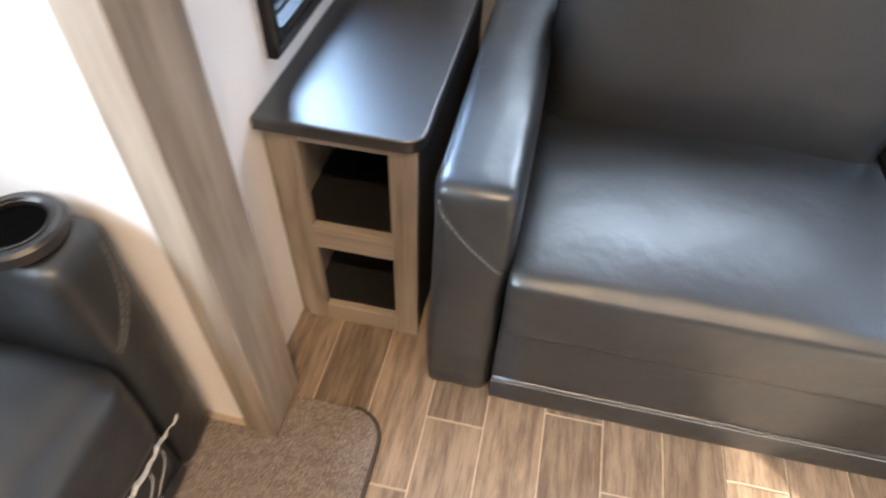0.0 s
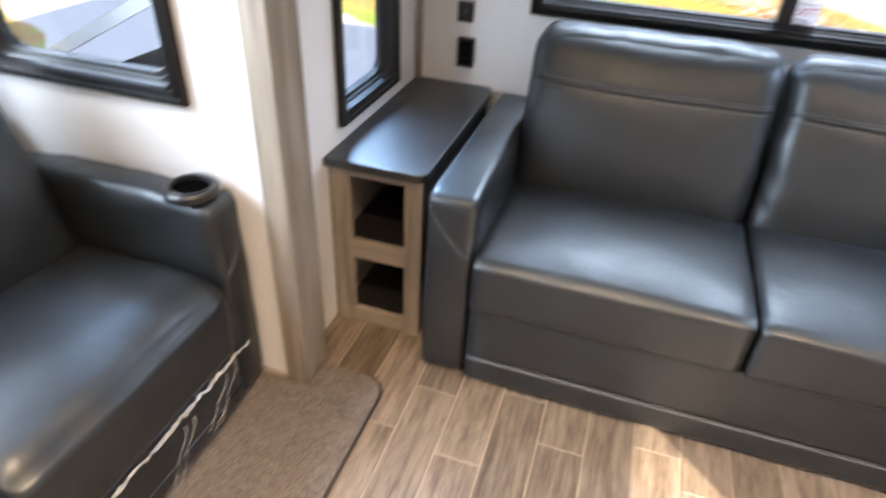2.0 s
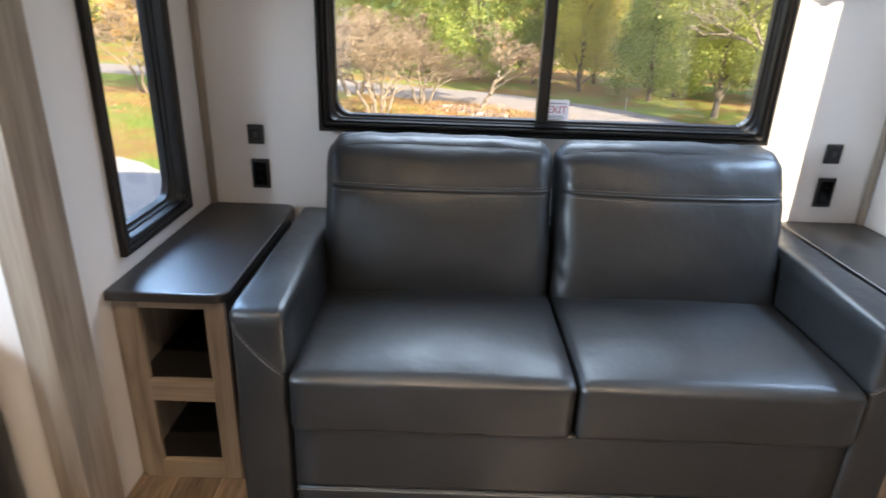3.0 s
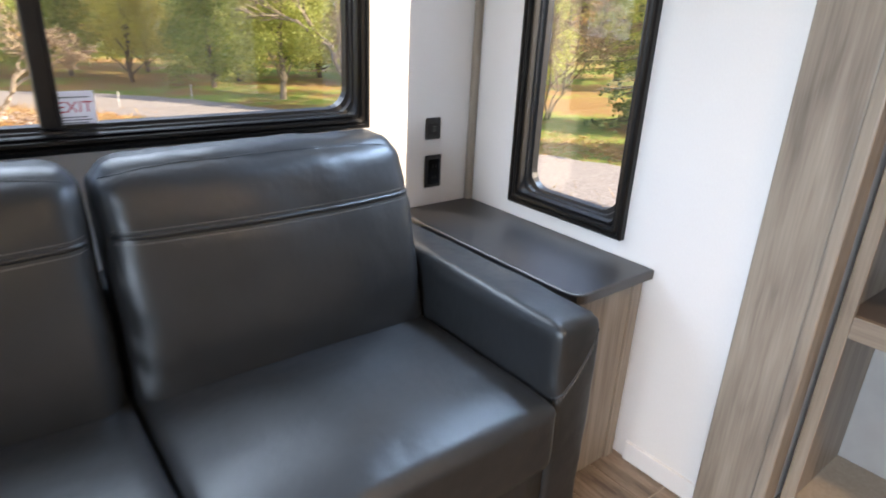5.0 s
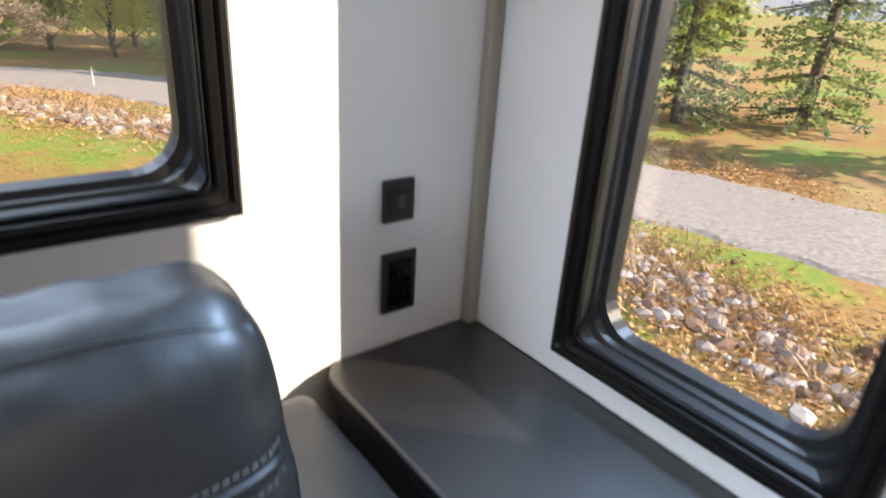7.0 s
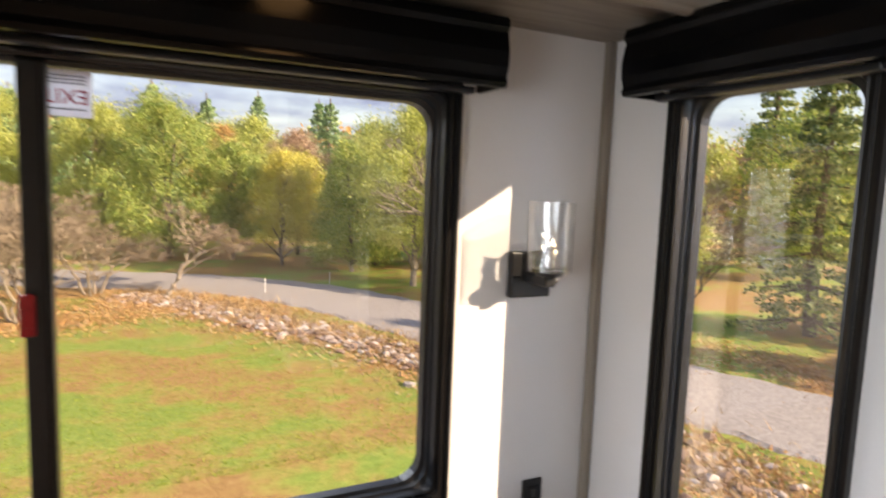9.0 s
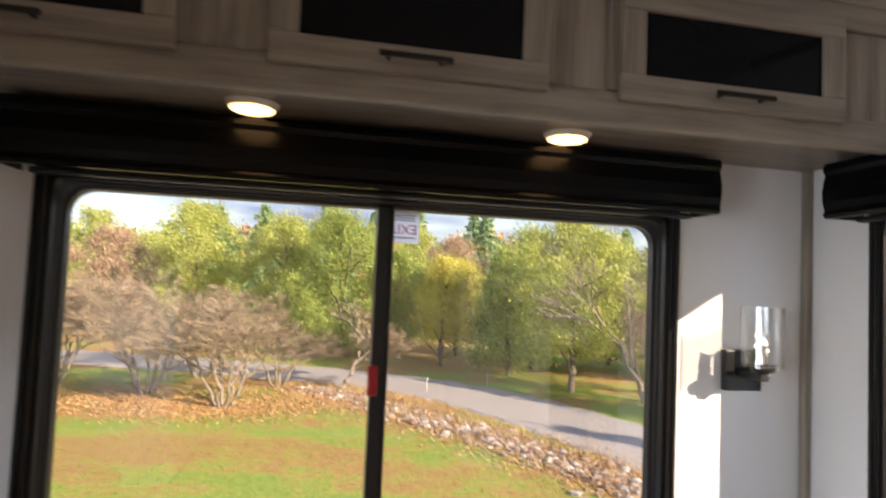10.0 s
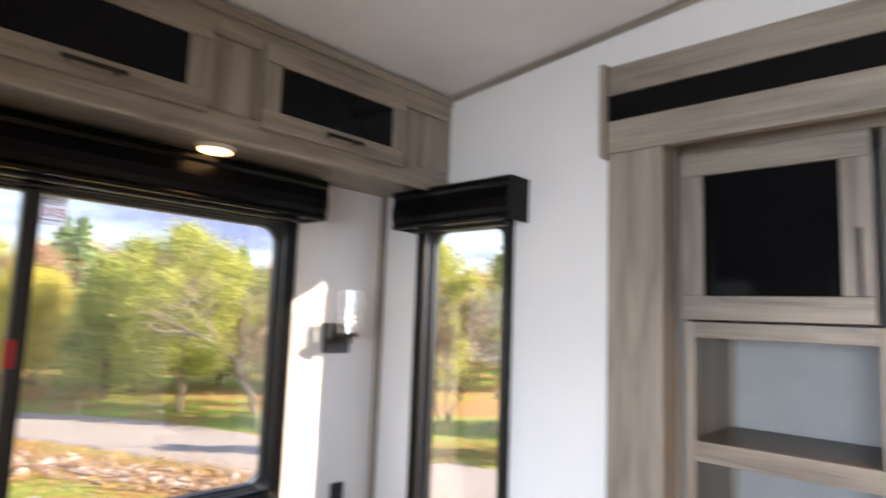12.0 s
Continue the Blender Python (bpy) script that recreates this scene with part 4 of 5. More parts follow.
bar_handle(door, pose(0.205, -0.018, -0.09, 0, 90, 0), 0.165, 0.36)
part("bay_board", box(EX - 0.018, EX, -1.640, -1.6085, 1.22, 2.018, 0.002), WOOD_Z, ent)
tvs = thing("television_stand", (0, 0, 0), "low pale wood cabinet under the television", "cabinet")
part("body", box(EX, SRX - 0.002, -2.36, -1.6095, 0.0, 0.58, 0.003), WOOD_Y, tvs)
part("top", box(EX - 0.02, SRX - 0.002, -2.36, -1.6095, 0.5805, 0.605, 0.003), TABLETOP, tvs)
tv = thing("television", (0, 0, 0), "black flat television on the low cabinet", "television")
part("case", box(EX + 0.03, EX + 0.065, -2.32, -1.572 - 0.04, 0.66, 1.215, 0.006), BLACK_PLASTIC, tv)
part("screen", box(EX + 0.026, EX + 0.0295, -2.31, -1.625, 0.675, 1.20), BLACK_GLASS, tv)
part("foot", box(EX + 0.0, EX + 0.16, -2.06, -1.86, 0.6055, 0.62, 0.004), BLACK_PLASTIC, tv)
part("neck", box(EX + 0.045, EX + 0.06, -1.99, -1.93, 0.6205, 0.665), BLACK_PLASTIC, tv)

# ---- floor and carpet ----
floor = solid("floor", box(-2.15, 1.85, YB - 0.05, 0.05, -0.06, -0.003), GROUT, "wood-look plank tile floor with pale grout lines", "floor")
carpet_outline = [(-0.897 - 0.07 + 0.07 * math.cos(radians(a)), -0.945 - 0.07 + 0.07 * math.sin(radians(a))) for a in range(0, 91, 15)]
carpet_outline = [(-0.897, -3.35)] + carpet_outline + [(-1.100, -0.945), (-1.100, -1.036), (SLX, -1.036), (SLX, -3.35)]
car = solid("carpet", slab(carpet_outline, -0.002, 0.007, 0.003), CARPET, "flecked grey-brown carpet in the slide-out", "carpet")
edge = [(-0.895, -3.3 + 2.28 * i / 20, 0.004) for i in range(21)] + [(-0.895 - 0.07 + 0.07 * math.cos(radians(a)), -0.945 - 0.07 + 0.07 * math.sin(radians(a)), 0.004) for a in range(10, 91, 10)]
part("carpet_binding", tube(edge, 0.0052, 6), BINDING, car, "dark bound edge", smooth=True)
PW, PL, GAP = 0.125, 0.60, 0.0042
plank_mesh = {}
phase = {-1: -1.09, 0: -0.926, 1: -1.13, 2: -0.86, 3: -1.005, 4: -1.16, 5: -0.925}
for k in range(-3, 17):
    xa = max(-W, -0.813 + PW * k)
    xb = min(W, -0.813 + PW * (k + 1))
    if xb - xa < 0.02:
        continue
    y = phase.get(k, -0.9 - 0.31 * ((k * 7) % 5) / 5)
    while y < 0:
        y += PL
    while y > -4.4:
        ya, yb = max(y - PL, -4.5), min(y, -0.001)
        key = (round(xb - xa, 3), round(yb - ya, 3))
        if key not in plank_mesh:
            w, l = (xb - xa - GAP) / 2, (yb - ya - GAP) / 2
            plank_mesh[key] = finish(box(-w, w, -l, l, -0.003, 0.0, 0.0008, 1), "plank", PLANK)
        o = new("plank", plank_mesh[key])
        o.parent = floor
        o.location = ((xa + xb) / 2, (ya + yb) / 2, 0.0)
        y -= PL

# ---- daylight standing in the window behind, and the ceiling lights ----
SKY_BLUE = (0.62, 0.79, 1.0)
window_light("window_light_left", look((SLX - 0.30, -2.20, 1.40), (0, -2.1, 0.15)), 1.6, 1.1, 37, (0.64, 0.81, 1.0), 112)
# sky light coming down through the tops of the three windows
window_light("window_light_rear", look((0, 0.95, 2.62), (0, -0.75, 0.55)), 1.6, 1.5, 44, SKY_BLUE)
window_light("window_light_right", look((1.58, -0.425, 2.25), (0.35, -0.50, 0.45)), 0.36, 0.6, 42, (0.46, 0.68, 1.0))
window_light("window_light_side", look((-1.95, 0.30, 1.85), (-0.9, -0.55, 0.55)), 0.9, 0.8, 10, (0.36, 0.61, 1.0), 80)
for x, y in ((-0.55, -2.05), (0.55, -2.05), (-0.55, -3.3), (0.55, -3.3)):
    l = thing("ceiling_light", (x, y, ceiling_z(y) - 0.001), "round warm puck light on the white ceiling", "ceiling light", "puck lights on the ceiling")
    part("bezel", moved(cyl(0.050, 0.013, 36, 0.062, 0.003), pose(0, 0, -0.0068)), LAMP_RIM, l)
    d = bpy.data.lights.new("ceiling_lamp", "AREA")
    d.shape, d.size, d.energy, d.color = "DISK", 0.095, CEILING_WATTS, (1.0, 0.74, 0.48)
    d.spread = radians(105)
    o = new("ceiling_lamp", d)
    o.matrix_world = look((x, y, ceiling_z(y) - 0.018), (x, y, 0))

# ---- outdoors ----
GZ = -0.90


def leaf_mat(name, stops, trans=0.38):
    m, nt, b = material(name, 0.6)
    geo = nt.nodes.new("ShaderNodeNewGeometry")
    c = ramp(nt, geo.outputs["Random Per Island"], stops)
    nt.links.new(c, b.inputs["Base Color"])
    t = nt.nodes.new("ShaderNodeBsdfTranslucent")
    nt.links.new(c, t.inputs["Color"])
    mx = nt.nodes.new("ShaderNodeMixShader")
    mx.inputs[0].default_value = trans
    out = nt.nodes["Material Output"]
    nt.links.new(b.outputs[0], mx.inputs[1])
    nt.links.new(t.outputs[0], mx.inputs[2])
    nt.links.new(mx.outputs[0], out.inputs["Surface"])
    return m


LEAF = {
    "green": leaf_mat("leaves_green", ((0.0, (0.181, 0.280, 0.073)), (0.45, (0.346, 0.463, 0.115)), (0.8, (0.529, 0.578, 0.164)), (1.0, (0.677, 0.611, 0.181)))),
    "lime": leaf_mat("leaves_yellow_green", ((0.0, (0.297, 0.363, 0.098)), (0.5, (0.529, 0.578, 0.164)), (1.0, (0.720, 0.720, 0.230)))),
    "yellow": leaf_mat("leaves_yellow", ((0.0, (0.567, 0.495, 0.111)), (0.5, (0.720, 0.687, 0.159)), (1.0, (0.720, 0.639, 0.171)))),
    "orange": leaf_mat("leaves_orange", ((0.0, (0.446, 0.280, 0.115)), (0.5, (0.711, 0.429, 0.181)), (1.0, (0.720, 0.611, 0.247)))),
    "brown": leaf_mat("leaves_brown", ((0.0, (0.346, 0.247, 0.181)), (0.5, (0.578, 0.412, 0.297)), (1.0, (0.711, 0.529, 0.363)))),
    "pine": leaf_mat("needles_blue_green", ((0.0, (0.181, 0.313, 0.164)), (0.5, (0.346, 0.512, 0.263)), (1.0, (0.561, 0.694, 0.363)))),
    "spruce": leaf_mat("needles_dark", ((0.0, (0.098, 0.155, 0.064)), (0.5, (0.247, 0.329, 0.131)), (1.0, (0.512, 0.545, 0.214)))),
}
BARK = plain("bark", (0.17, 0.13, 0.10), 0.9, 0, 0.35, 14)
BARK_PALE = plain("pale_bark", (0.27, 0.225, 0.175), 0.9, 0, 0.3, 14)
TWIG = plain("bare_twigs", (0.29, 0.225, 0.155), 0.9, 0, 0.25, 8)
rng = np.random.default_rng(11)


def mesh_from(verts, faces, name, mat):
    me = bpy.data.meshes.new(name)
    me.from_pydata(verts, [], faces)
    me.materials.append(mat)
    return me


def leaf_quads(pts, size, flat=0.0):
    """One small leaf quad for each point, at random angles."""
    n = len(pts)
    a = rng.normal(size=(n, 3))
    a[:, 2] *= 1 - flat
    a /= np.linalg.norm(a, axis=1)[:, None]
    b = np.cross(a, rng.normal(size=(n, 3)))
    b /= np.linalg.norm(b, axis=1)[:, None] + 1e-9
    s = size * rng.uniform(0.6, 1.35, n)[:, None]
    v = np.stack([pts - a * s, pts + b * s * 0.62, pts + a * s, pts - b * s * 0.62], 1).reshape(-1, 3)
    f = np.arange(4 * n).reshape(-1, 4)
    return v, f


def blob_points(blobs, n):
    """Points in uneven clumps, most near the outside of each."""
    w = np.array([b[3] ** 2 for b in blobs])
    pick = rng.choice(len(blobs), n, p=w / w.sum())
    d = rng.normal(size=(n, 3))
    d /= np.linalg.norm(d, axis=1)[:, None]
    r = np.minimum(np.abs(rng.normal(size=n)) * 0.62 + 0.15, 1.9)
    c = np.array([b[:3] for b in blobs])[pick]
    rad = np.array([b[3] for b in blobs])[pick]
    p = c + d * (r * rad)[:, None] * np.array([1, 1, 0.78])
    return p + rng.normal(size=(n, 3)) * 0.10


def limb(bm, p0, p1, r0, r1, seg=6, wob=0.12):
    pts, rad = [], []
    d = Vector(p1) - Vector(p0)
    for i in range(6):
        u = i / 5
        o = Vector((rng.normal(), rng.normal(), rng.normal() * 0.3)) * wob * d.length * 0.12 * (0 < i < 5)
        pts.append(Vector(p0) + d * u + o)
        rad.append(r0 + (r1 - r0) * u)
    join(bm, tube(pts, rad, seg))


def broadleaf(x, y, h, spread, leaf, n, label, size=0.11, base=0.25, bark=BARK, group="trees beyond the road"):
    root = thing("tree", (x, y, GZ), label, "tree", group)
    bm = bmesh.new()
    limb(bm, (0, 0, -0.1), (rng.normal() * 0.05 * h, rng.normal() * 0.05 * h, h * 0.9), 0.020 * h, 0.004 * h, 8)
    blobs = []
    for k in range(52):
        a = k * 2.4 + rng.uniform(0, 0.8)
        u = (k + 0.5) / 52
        z = h * (base * 0.7 + (0.97 - base * 0.7) * u)
        rr = spread * 1.12 * math.sqrt(max(0.06, 1.0 - 0.85 * (2.0 * u - 0.84) ** 2)) * rng.uniform(0.25, 1.0)
        p = (rr * math.cos(a), rr * math.sin(a), z)
        if k % 4 == 0:
            limb(bm, (0, 0, max(0.2, z - 0.20 * h)), p, 0.009 * h, 0.003 * h, 5)
        blobs.append((*p, spread * rng.uniform(0.13, 0.34)))
    part("trunk", bm, bark, root)
    v, f = leaf_quads(blob_points(blobs, int(n * 5.0)), size * 0.36)
    o = new("crown", mesh_from(v.tolist(), f.tolist(), "crown", LEAF[leaf]))
    o.parent = root
    return root


def conifer(x, y, h, spread, leaf, label, n=5200, size=0.10, skirt=0.04, group="evergreens beyond the road", droop=0.18):
    root = thing("evergreen_tree", (x, y, GZ), label, "tree", group)
    bm = bmesh.new()
    limb(bm, (0, 0, -0.1), (0, 0, h * 0.98), 0.022 * h, 0.004 * h, 8, 0.03)
    pts = []
    tiers = int(9 + h * 1.6)
    per = max(12, n // (tiers * 8))
    for t in range(tiers):
        u = t / tiers
        z = h * (skirt + (0.96 - skirt) * u)
        L = spread * (1 - u) ** 0.85 + 0.12
        for k in range(8):
            a = k * math.pi / 4 + t * 0.7 + rng.uniform(-0.25, 0.25)
            l = L * rng.uniform(0.6, 1.12)
            e = (l * math.cos(a), l * math.sin(a), z - droop * l + rng.uniform(-0.1, 0.1))
            if t % 2 == 0:
                limb(bm, (0, 0, z), e, 0.006 * h, 0.002, 4, 0.06)
            s = rng.uniform(0.12, 1.0, per) ** 0.7
            q = np.outer(s, np.array(e) - np.array((0, 0, z))) + np.array((0, 0, z))
            side = rng.normal(size=per) * 0.12 * l * (1.15 - s)
            q[:, 0] += -math.sin(a) * side
            q[:, 1] += math.cos(a) * side
            q[:, 2] += rng.normal(size=per) * 0.05 - 0.05 * rng.uniform(0, 1, per)
            pts.append(q)
    part("trunk", bm, BARK, root)
    v, f = leaf_quads(np.concatenate(pts), size * 0.72, 0.5)
    o = new("crown", mesh_from(v.tolist(), f.tolist(), "crown", LEAF[leaf]))
    o.parent = root
    return root


def bare_tree(x, y, h, spread, label, stems=5, depth=6, mat=TWIG, bark=BARK_PALE, group="bare trees on the lawn", thick=0.035):
    root = thing("bare_tree", (x, y, GZ), label, "tree", group)
    trunk, verts, faces = bmesh.new(), [], []

    def twig(p, q, r):
        t = (q - p).normalized()
        e1 = t.cross(Vector((0.31, 0.2, 0.93))).normalized()
        e2 = t.cross(e1)
        b = len(verts)
        for c, rr in ((p, r), (q, r * 0.62)):
            for k in range(3):
                a = 2.094 * k
                verts.append(tuple(c + (e1 * math.cos(a) + e2 * math.sin(a)) * rr))
        for k in range(3):
            faces.append((b + k, b + (k + 1) % 3, b + 3 + (k + 1) % 3, b + 3 + k))

    def grow(p, d, length, r, left):
        q = p + d * length
        if left >= depth - 1:
            limb(trunk, p, q, r, r * 0.7, 6, 0.25)
        else:
            twig(p, q, r)
        if left == 0:
            return
        for k in range(3 if left > 1 else 5):
            nd_ = (d + Vector((rng.normal(), rng.normal(), rng.normal() * 0.5 + 0.20)) * 0.46)
            nd_.x *= 1.0 + 0.12 * spread
            nd_.y *= 1.0 + 0.12 * spread
            grow(p + d * length * rng.uniform(0.55, 1.0), nd_.normalized(), length * rng.uniform(0.60, 0.82), max(0.0038, r * 0.55), left - 1)
    for s in range(stems):
        a = 2 * math.pi * s / stems + rng.uniform(-0.3, 0.3)
        d = Vector((math.cos(a) * 0.42, math.sin(a) * 0.42, 1.0)).normalized()
        grow(Vector((math.cos(a) * 0.10, math.sin(a) * 0.10, -0.05)), d, h * 0.27, thick, depth)
    part("trunk", trunk, bark, root)
    o = new("twigs", mesh_from(verts, faces, "twigs", mat))
    o.parent = root
    return root


# ground
def ground_mat():
    """Mown autumn grass: green, yellowed and leaf-brown patches, tufts and fine blades."""
    m, nt, b = material("lawn", 0.95)
    v = coords(nt)
    big = noise_tex(nt, coords(nt, (0.8, 1.5, 1.0)), 0.34, 4, 0.6)
    mid = noise_tex(nt, v, 2.4, 5, 0.65)
    tuft = noise_tex(nt, v, 11.0, 4, 0.7)
    fine = noise_tex(nt, v, 48.0, 3, 0.75)
    blade = mixc(nt, fine, tuft, 0.45)
    green = ramp(nt, blade, ((0.32, (0.13, 0.22, 0.03)), (0.5, (0.22, 0.32, 0.05)), (0.68, (0.32, 0.40, 0.085))))
    yellow = ramp(nt, blade, ((0.32, (0.22, 0.20, 0.035)), (0.5, (0.38, 0.34, 0.07)), (0.68, (0.50, 0.44, 0.13))))
    dry = ramp(nt, blade, ((0.32, (0.20, 0.11, 0.035)), (0.5, (0.38, 0.22, 0.075)), (0.68, (0.52, 0.35, 0.14))))
    mixer = mixc(nt, big, mid, 0.30)
    c = mixc(nt, green, yellow, ramp(nt, mixer, ((0.43, (0, 0, 0)), (0.53, (1, 1, 1)))))
    c = mixc(nt, c, dry, ramp(nt, mixer, ((0.465, (0, 0, 0)), (0.545, (1, 1, 1)))))
    nt.links.new(c, b.inputs["Base Color"])
    bump(nt, b, blade, 0.2, 0.01)
    return m


solid("ground", box(-250, 250, -250, 250, GZ - 0.3, GZ), ground_mat(), "autumn lawn with green and dry patches", "ground")


def smooth_line(pts, n=10):
    out = []
    P = [Vector((*p, 0)) for p in pts]
    for i in range(len(P) - 1):
        a, b, c, d = P[max(0, i - 1)], P[i], P[i + 1], P[min(len(P) - 1, i + 2)]
        for k in range(n):
            t = k / n
            out.append(0.5 * ((2 * b) + (c - a) * t + (2 * a - 5 * b + 4 * c - d) * t * t + (3 * b - a - 3 * c + d) * t ** 3))
    return out + [P[-1]]


def strip(line, half, z0, z1):
    verts, faces = [], []
    for i, p in enumerate(line):
        t = (line[min(i + 1, len(line) - 1)] - line[max(i - 1, 0)]).normalized()
        nrm = Vector((-t.y, t.x, 0))
        w = half * (1 + 0.05 * math.sin(i * 1.7))
        for q, z in ((p + nrm * (w + 0.12), z0), (p + nrm * w, z1), (p - nrm * w, z1), (p - nrm * (w + 0.12), z0)):
            verts.append((q.x, q.y, z))
    for i in range(len(line) - 1):
        for k in range(3):
            a = 4 * i + k
            faces.append((a, a + 1, a + 5, a + 4))
    return verts, faces


ASPHALT = plain("weathered_asphalt", (0.38, 0.35, 0.33), 1.0, 0, 0.28, 22)
ASPHALT.node_tree.nodes["Principled BSDF"].inputs["Specular IOR Level"].default_value = 0.12
PAVING = plain("pale_gravel_paving", (0.58, 0.56, 0.52), 0.92, 0, 0.22, 26)
road_line = smooth_line([(-60, 30), (-30, 22), (-12, 18.3), (-5, 16.4), (-1.6, 15.0), (1.2, 13.6), (3.1, 11.9), (4.25, 9.8), (5.1, 7.4), (5.9, 5.0), (6.7, 3.0), (7.3, 0.5), (7.6, -3), (6.5, -12), (0, -26), (-14, -40)])
v, f = strip(road_line, 1.06, GZ - 0.01, GZ + 0.025)
tagged(new("road", mesh_from(v, f, "road", ASPHALT)), "weathered grey asphalt lane curving past the lawn", "road", "", "structure")
pad_line = smooth_line([(-22, 13.5), (-11, 7.6), (-5.5, 4.6), (-2.4, 2.8), (-0.2, 1.65), (0.8, -0.2), (1.0, -3.0), (1.0, -9)])
v, f = strip(pad_line, 1.75, GZ - 0.01, GZ + 0.02)
tagged(new("driveway", mesh_from(v, f, "driveway", PAVING)), "pale gravel-strewn driveway beside the trailer", "driveway", "", "structure")

# stone-lined ditch
ditch = smooth_line([(-0.4, 12.4), (0.7, 11.3), (1.5, 9.9), (2.25, 8.6), (3.2, 7.1), (3.9, 5.4), (4.45, 3.4), (4.65, 2.0), (4.4, 0.8), (4.0, -1.0)], 14)
ico = bmesh.new()
bmesh.ops.create_icosphere(ico, subdivisions=1, radius=1.0)
ico_v = np.array([v.co[:] for v in ico.verts])
ico_f = np.array([[v.index for v in f.verts] for f in ico.faces])
ico.free()
vs, fs, base = [], [], 0
for k in range(3000):
    i = rng.integers(0, len(ditch) - 1)
    p = ditch[i] + (ditch[i + 1] - ditch[i]) * rng.uniform()
    off = rng.normal() * 0.26
    t = (ditch[i + 1] - ditch[i]).normalized()
    q = np.array((p.x - t.y * off, p.y + t.x * off, GZ + 0.02))
    s = (0.014 + 0.072 * rng.uniform() ** 3) * np.array((rng.uniform(0.8, 1.4), rng.uniform(0.7, 1.2), rng.uniform(0.45, 0.8)))
    a = rng.uniform(0, 6.28)
    R = np.array(((math.cos(a), -math.sin(a), 0), (math.sin(a), math.cos(a), 0), (0, 0, 1)))
    vv = (ico_v * (1 + rng.normal(size=(len(ico_v), 1)) * 0.14) * s) @ R.T + q
    vs.append(vv)
    fs.append(ico_f + base)
    base += len(ico_v)
m_st = bpy.data.materials.new("ditch_stones")
m_st.use_nodes = True
ntx = m_st.node_tree
geo = ntx.nodes.new("ShaderNodeNewGeometry")
bs = ntx.nodes["Principled BSDF"]
bs.inputs["Roughness"].default_value = 0.9
ntx.links.new(ramp(ntx, geo.outputs["Random Per Island"], ((0.0, (0.16, 0.09, 0.06)), (0.4, (0.32, 0.22, 0.16)), (0.7, (0.38, 0.31, 0.27)), (1.0, (0.56, 0.52, 0.49)))), bs.inputs["Base Color"])
tagged(new("ditch_stones", mesh_from(np.concatenate(vs).tolist(), np.concatenate(fs).tolist(), "ditch_stones", m_st)), "grey and rust stones lining the ditch", "stones", "", "stuff")

# fallen leaves and rough grass
pts = []
for i in range(len(ditch)):
    n = 230
    q = np.tile(np.array(ditch[i][:2]), (n, 1)) + rng.normal(size=(n, 2)) * np.array((0.45, 0.45)) + np.array((0.05, 0.05))
    pts.append(q)
for cx, cy, sx, sy, n in ((-3.0, 11.0, 1.6, 0.7, 8000), (-1.6, 10.2, 1.0, 0.5, 6000), (0.4, 11.2, 0.9, 0.6, 6000), (-5.5, 11.8, 1.8, 0.9, 6000), (8.5, 3.9, 0.45, 1.1, 5000), (7.4, 6.4, 0.5, 1.2, 2500), (3.5, 1.2, 0.6, 1.2, 1500), (4.2, 4.2, 0.4, 1.6, 4000)):
    pts.append(rng.normal(size=(n, 2)) * np.array((sx, sy)) + np.array((cx, cy)))
pts = np.concatenate(pts)
pts = np.c_[pts, GZ + 0.012 + rng.uniform(0, 0.025, len(pts))]
LITTER = leaf_mat("fallen_leaves_mix", ((0.0, (0.29, 0.13, 0.05)), (0.4, (0.54, 0.29, 0.10)), (0.75, (0.62, 0.42, 0.18)), (1.0, (0.44, 0.33, 0.24))), 0.1)
v, f = leaf_quads(pts, 0.027, 0.0)
v[:, 2] = GZ + 0.008 + np.abs(v[:, 2] - GZ) * 0.5
tagged(new("fallen_leaves", mesh_from(v.tolist(), f.tolist(), "fallen_leaves", LITTER)), "rust and tan leaves fallen on the grass", "leaves", "", "stuff")

GRASS = leaf_mat("grass_blades", ((0.0, (0.24, 0.33, 0.04)), (0.45, (0.33, 0.42, 0.06)), (0.8, (0.42, 0.46, 0.09)), (1.0, (0.48, 0.44, 0.12))), 0.45)
n = 42000
gx, gy = rng.uniform(-6.5, 3.0, n), 3.9 + 7.0 * rng.uniform(0, 1, n) ** 1.3
extra = 6000
gx = np.r_[gx, rng.normal(4.0, 1.2, extra)]
gy = np.r_[gy, rng.uniform(-1, 6, extra)]
h = rng.uniform(0.012, 0.030, len(gx))
a = rng.uniform(0, 6.28, len(gx))
w = rng.uniform(0.003, 0.007, len(gx))
lx, ly = rng.normal(size=len(gx)) * 0.03, rng.normal(size=len(gx)) * 0.03
A = np.c_[gx - np.cos(a) * w, gy - np.sin(a) * w, np.full(len(gx), GZ)]
B = np.c_[gx + np.cos(a) * w, gy + np.sin(a) * w, np.full(len(gx), GZ)]
C = np.c_[gx + lx, gy + ly, GZ + h]
v = np.stack([A, B, C], 1).reshape(-1, 3)
tagged(new("grass", mesh_from(v.tolist(), np.arange(len(v)).reshape(-1, 3).tolist(), "grass", GRASS)), "short uneven grass blades on the lawn", "grass", "", "stuff")

# tall dry weeds along the ditch
n = 5200
ii = rng.integers(0, len(ditch) - 1, n)
P = np.array([ditch[i][:2] for i in ii]) + rng.normal(size=(n, 2)) * 0.38 + np.array((0.15, 0.2))
h = rng.uniform(0.04, 0.17, n)
w = rng.uniform(0.006, 0.014, n)
a = rng.uniform(0, 6.28, n)
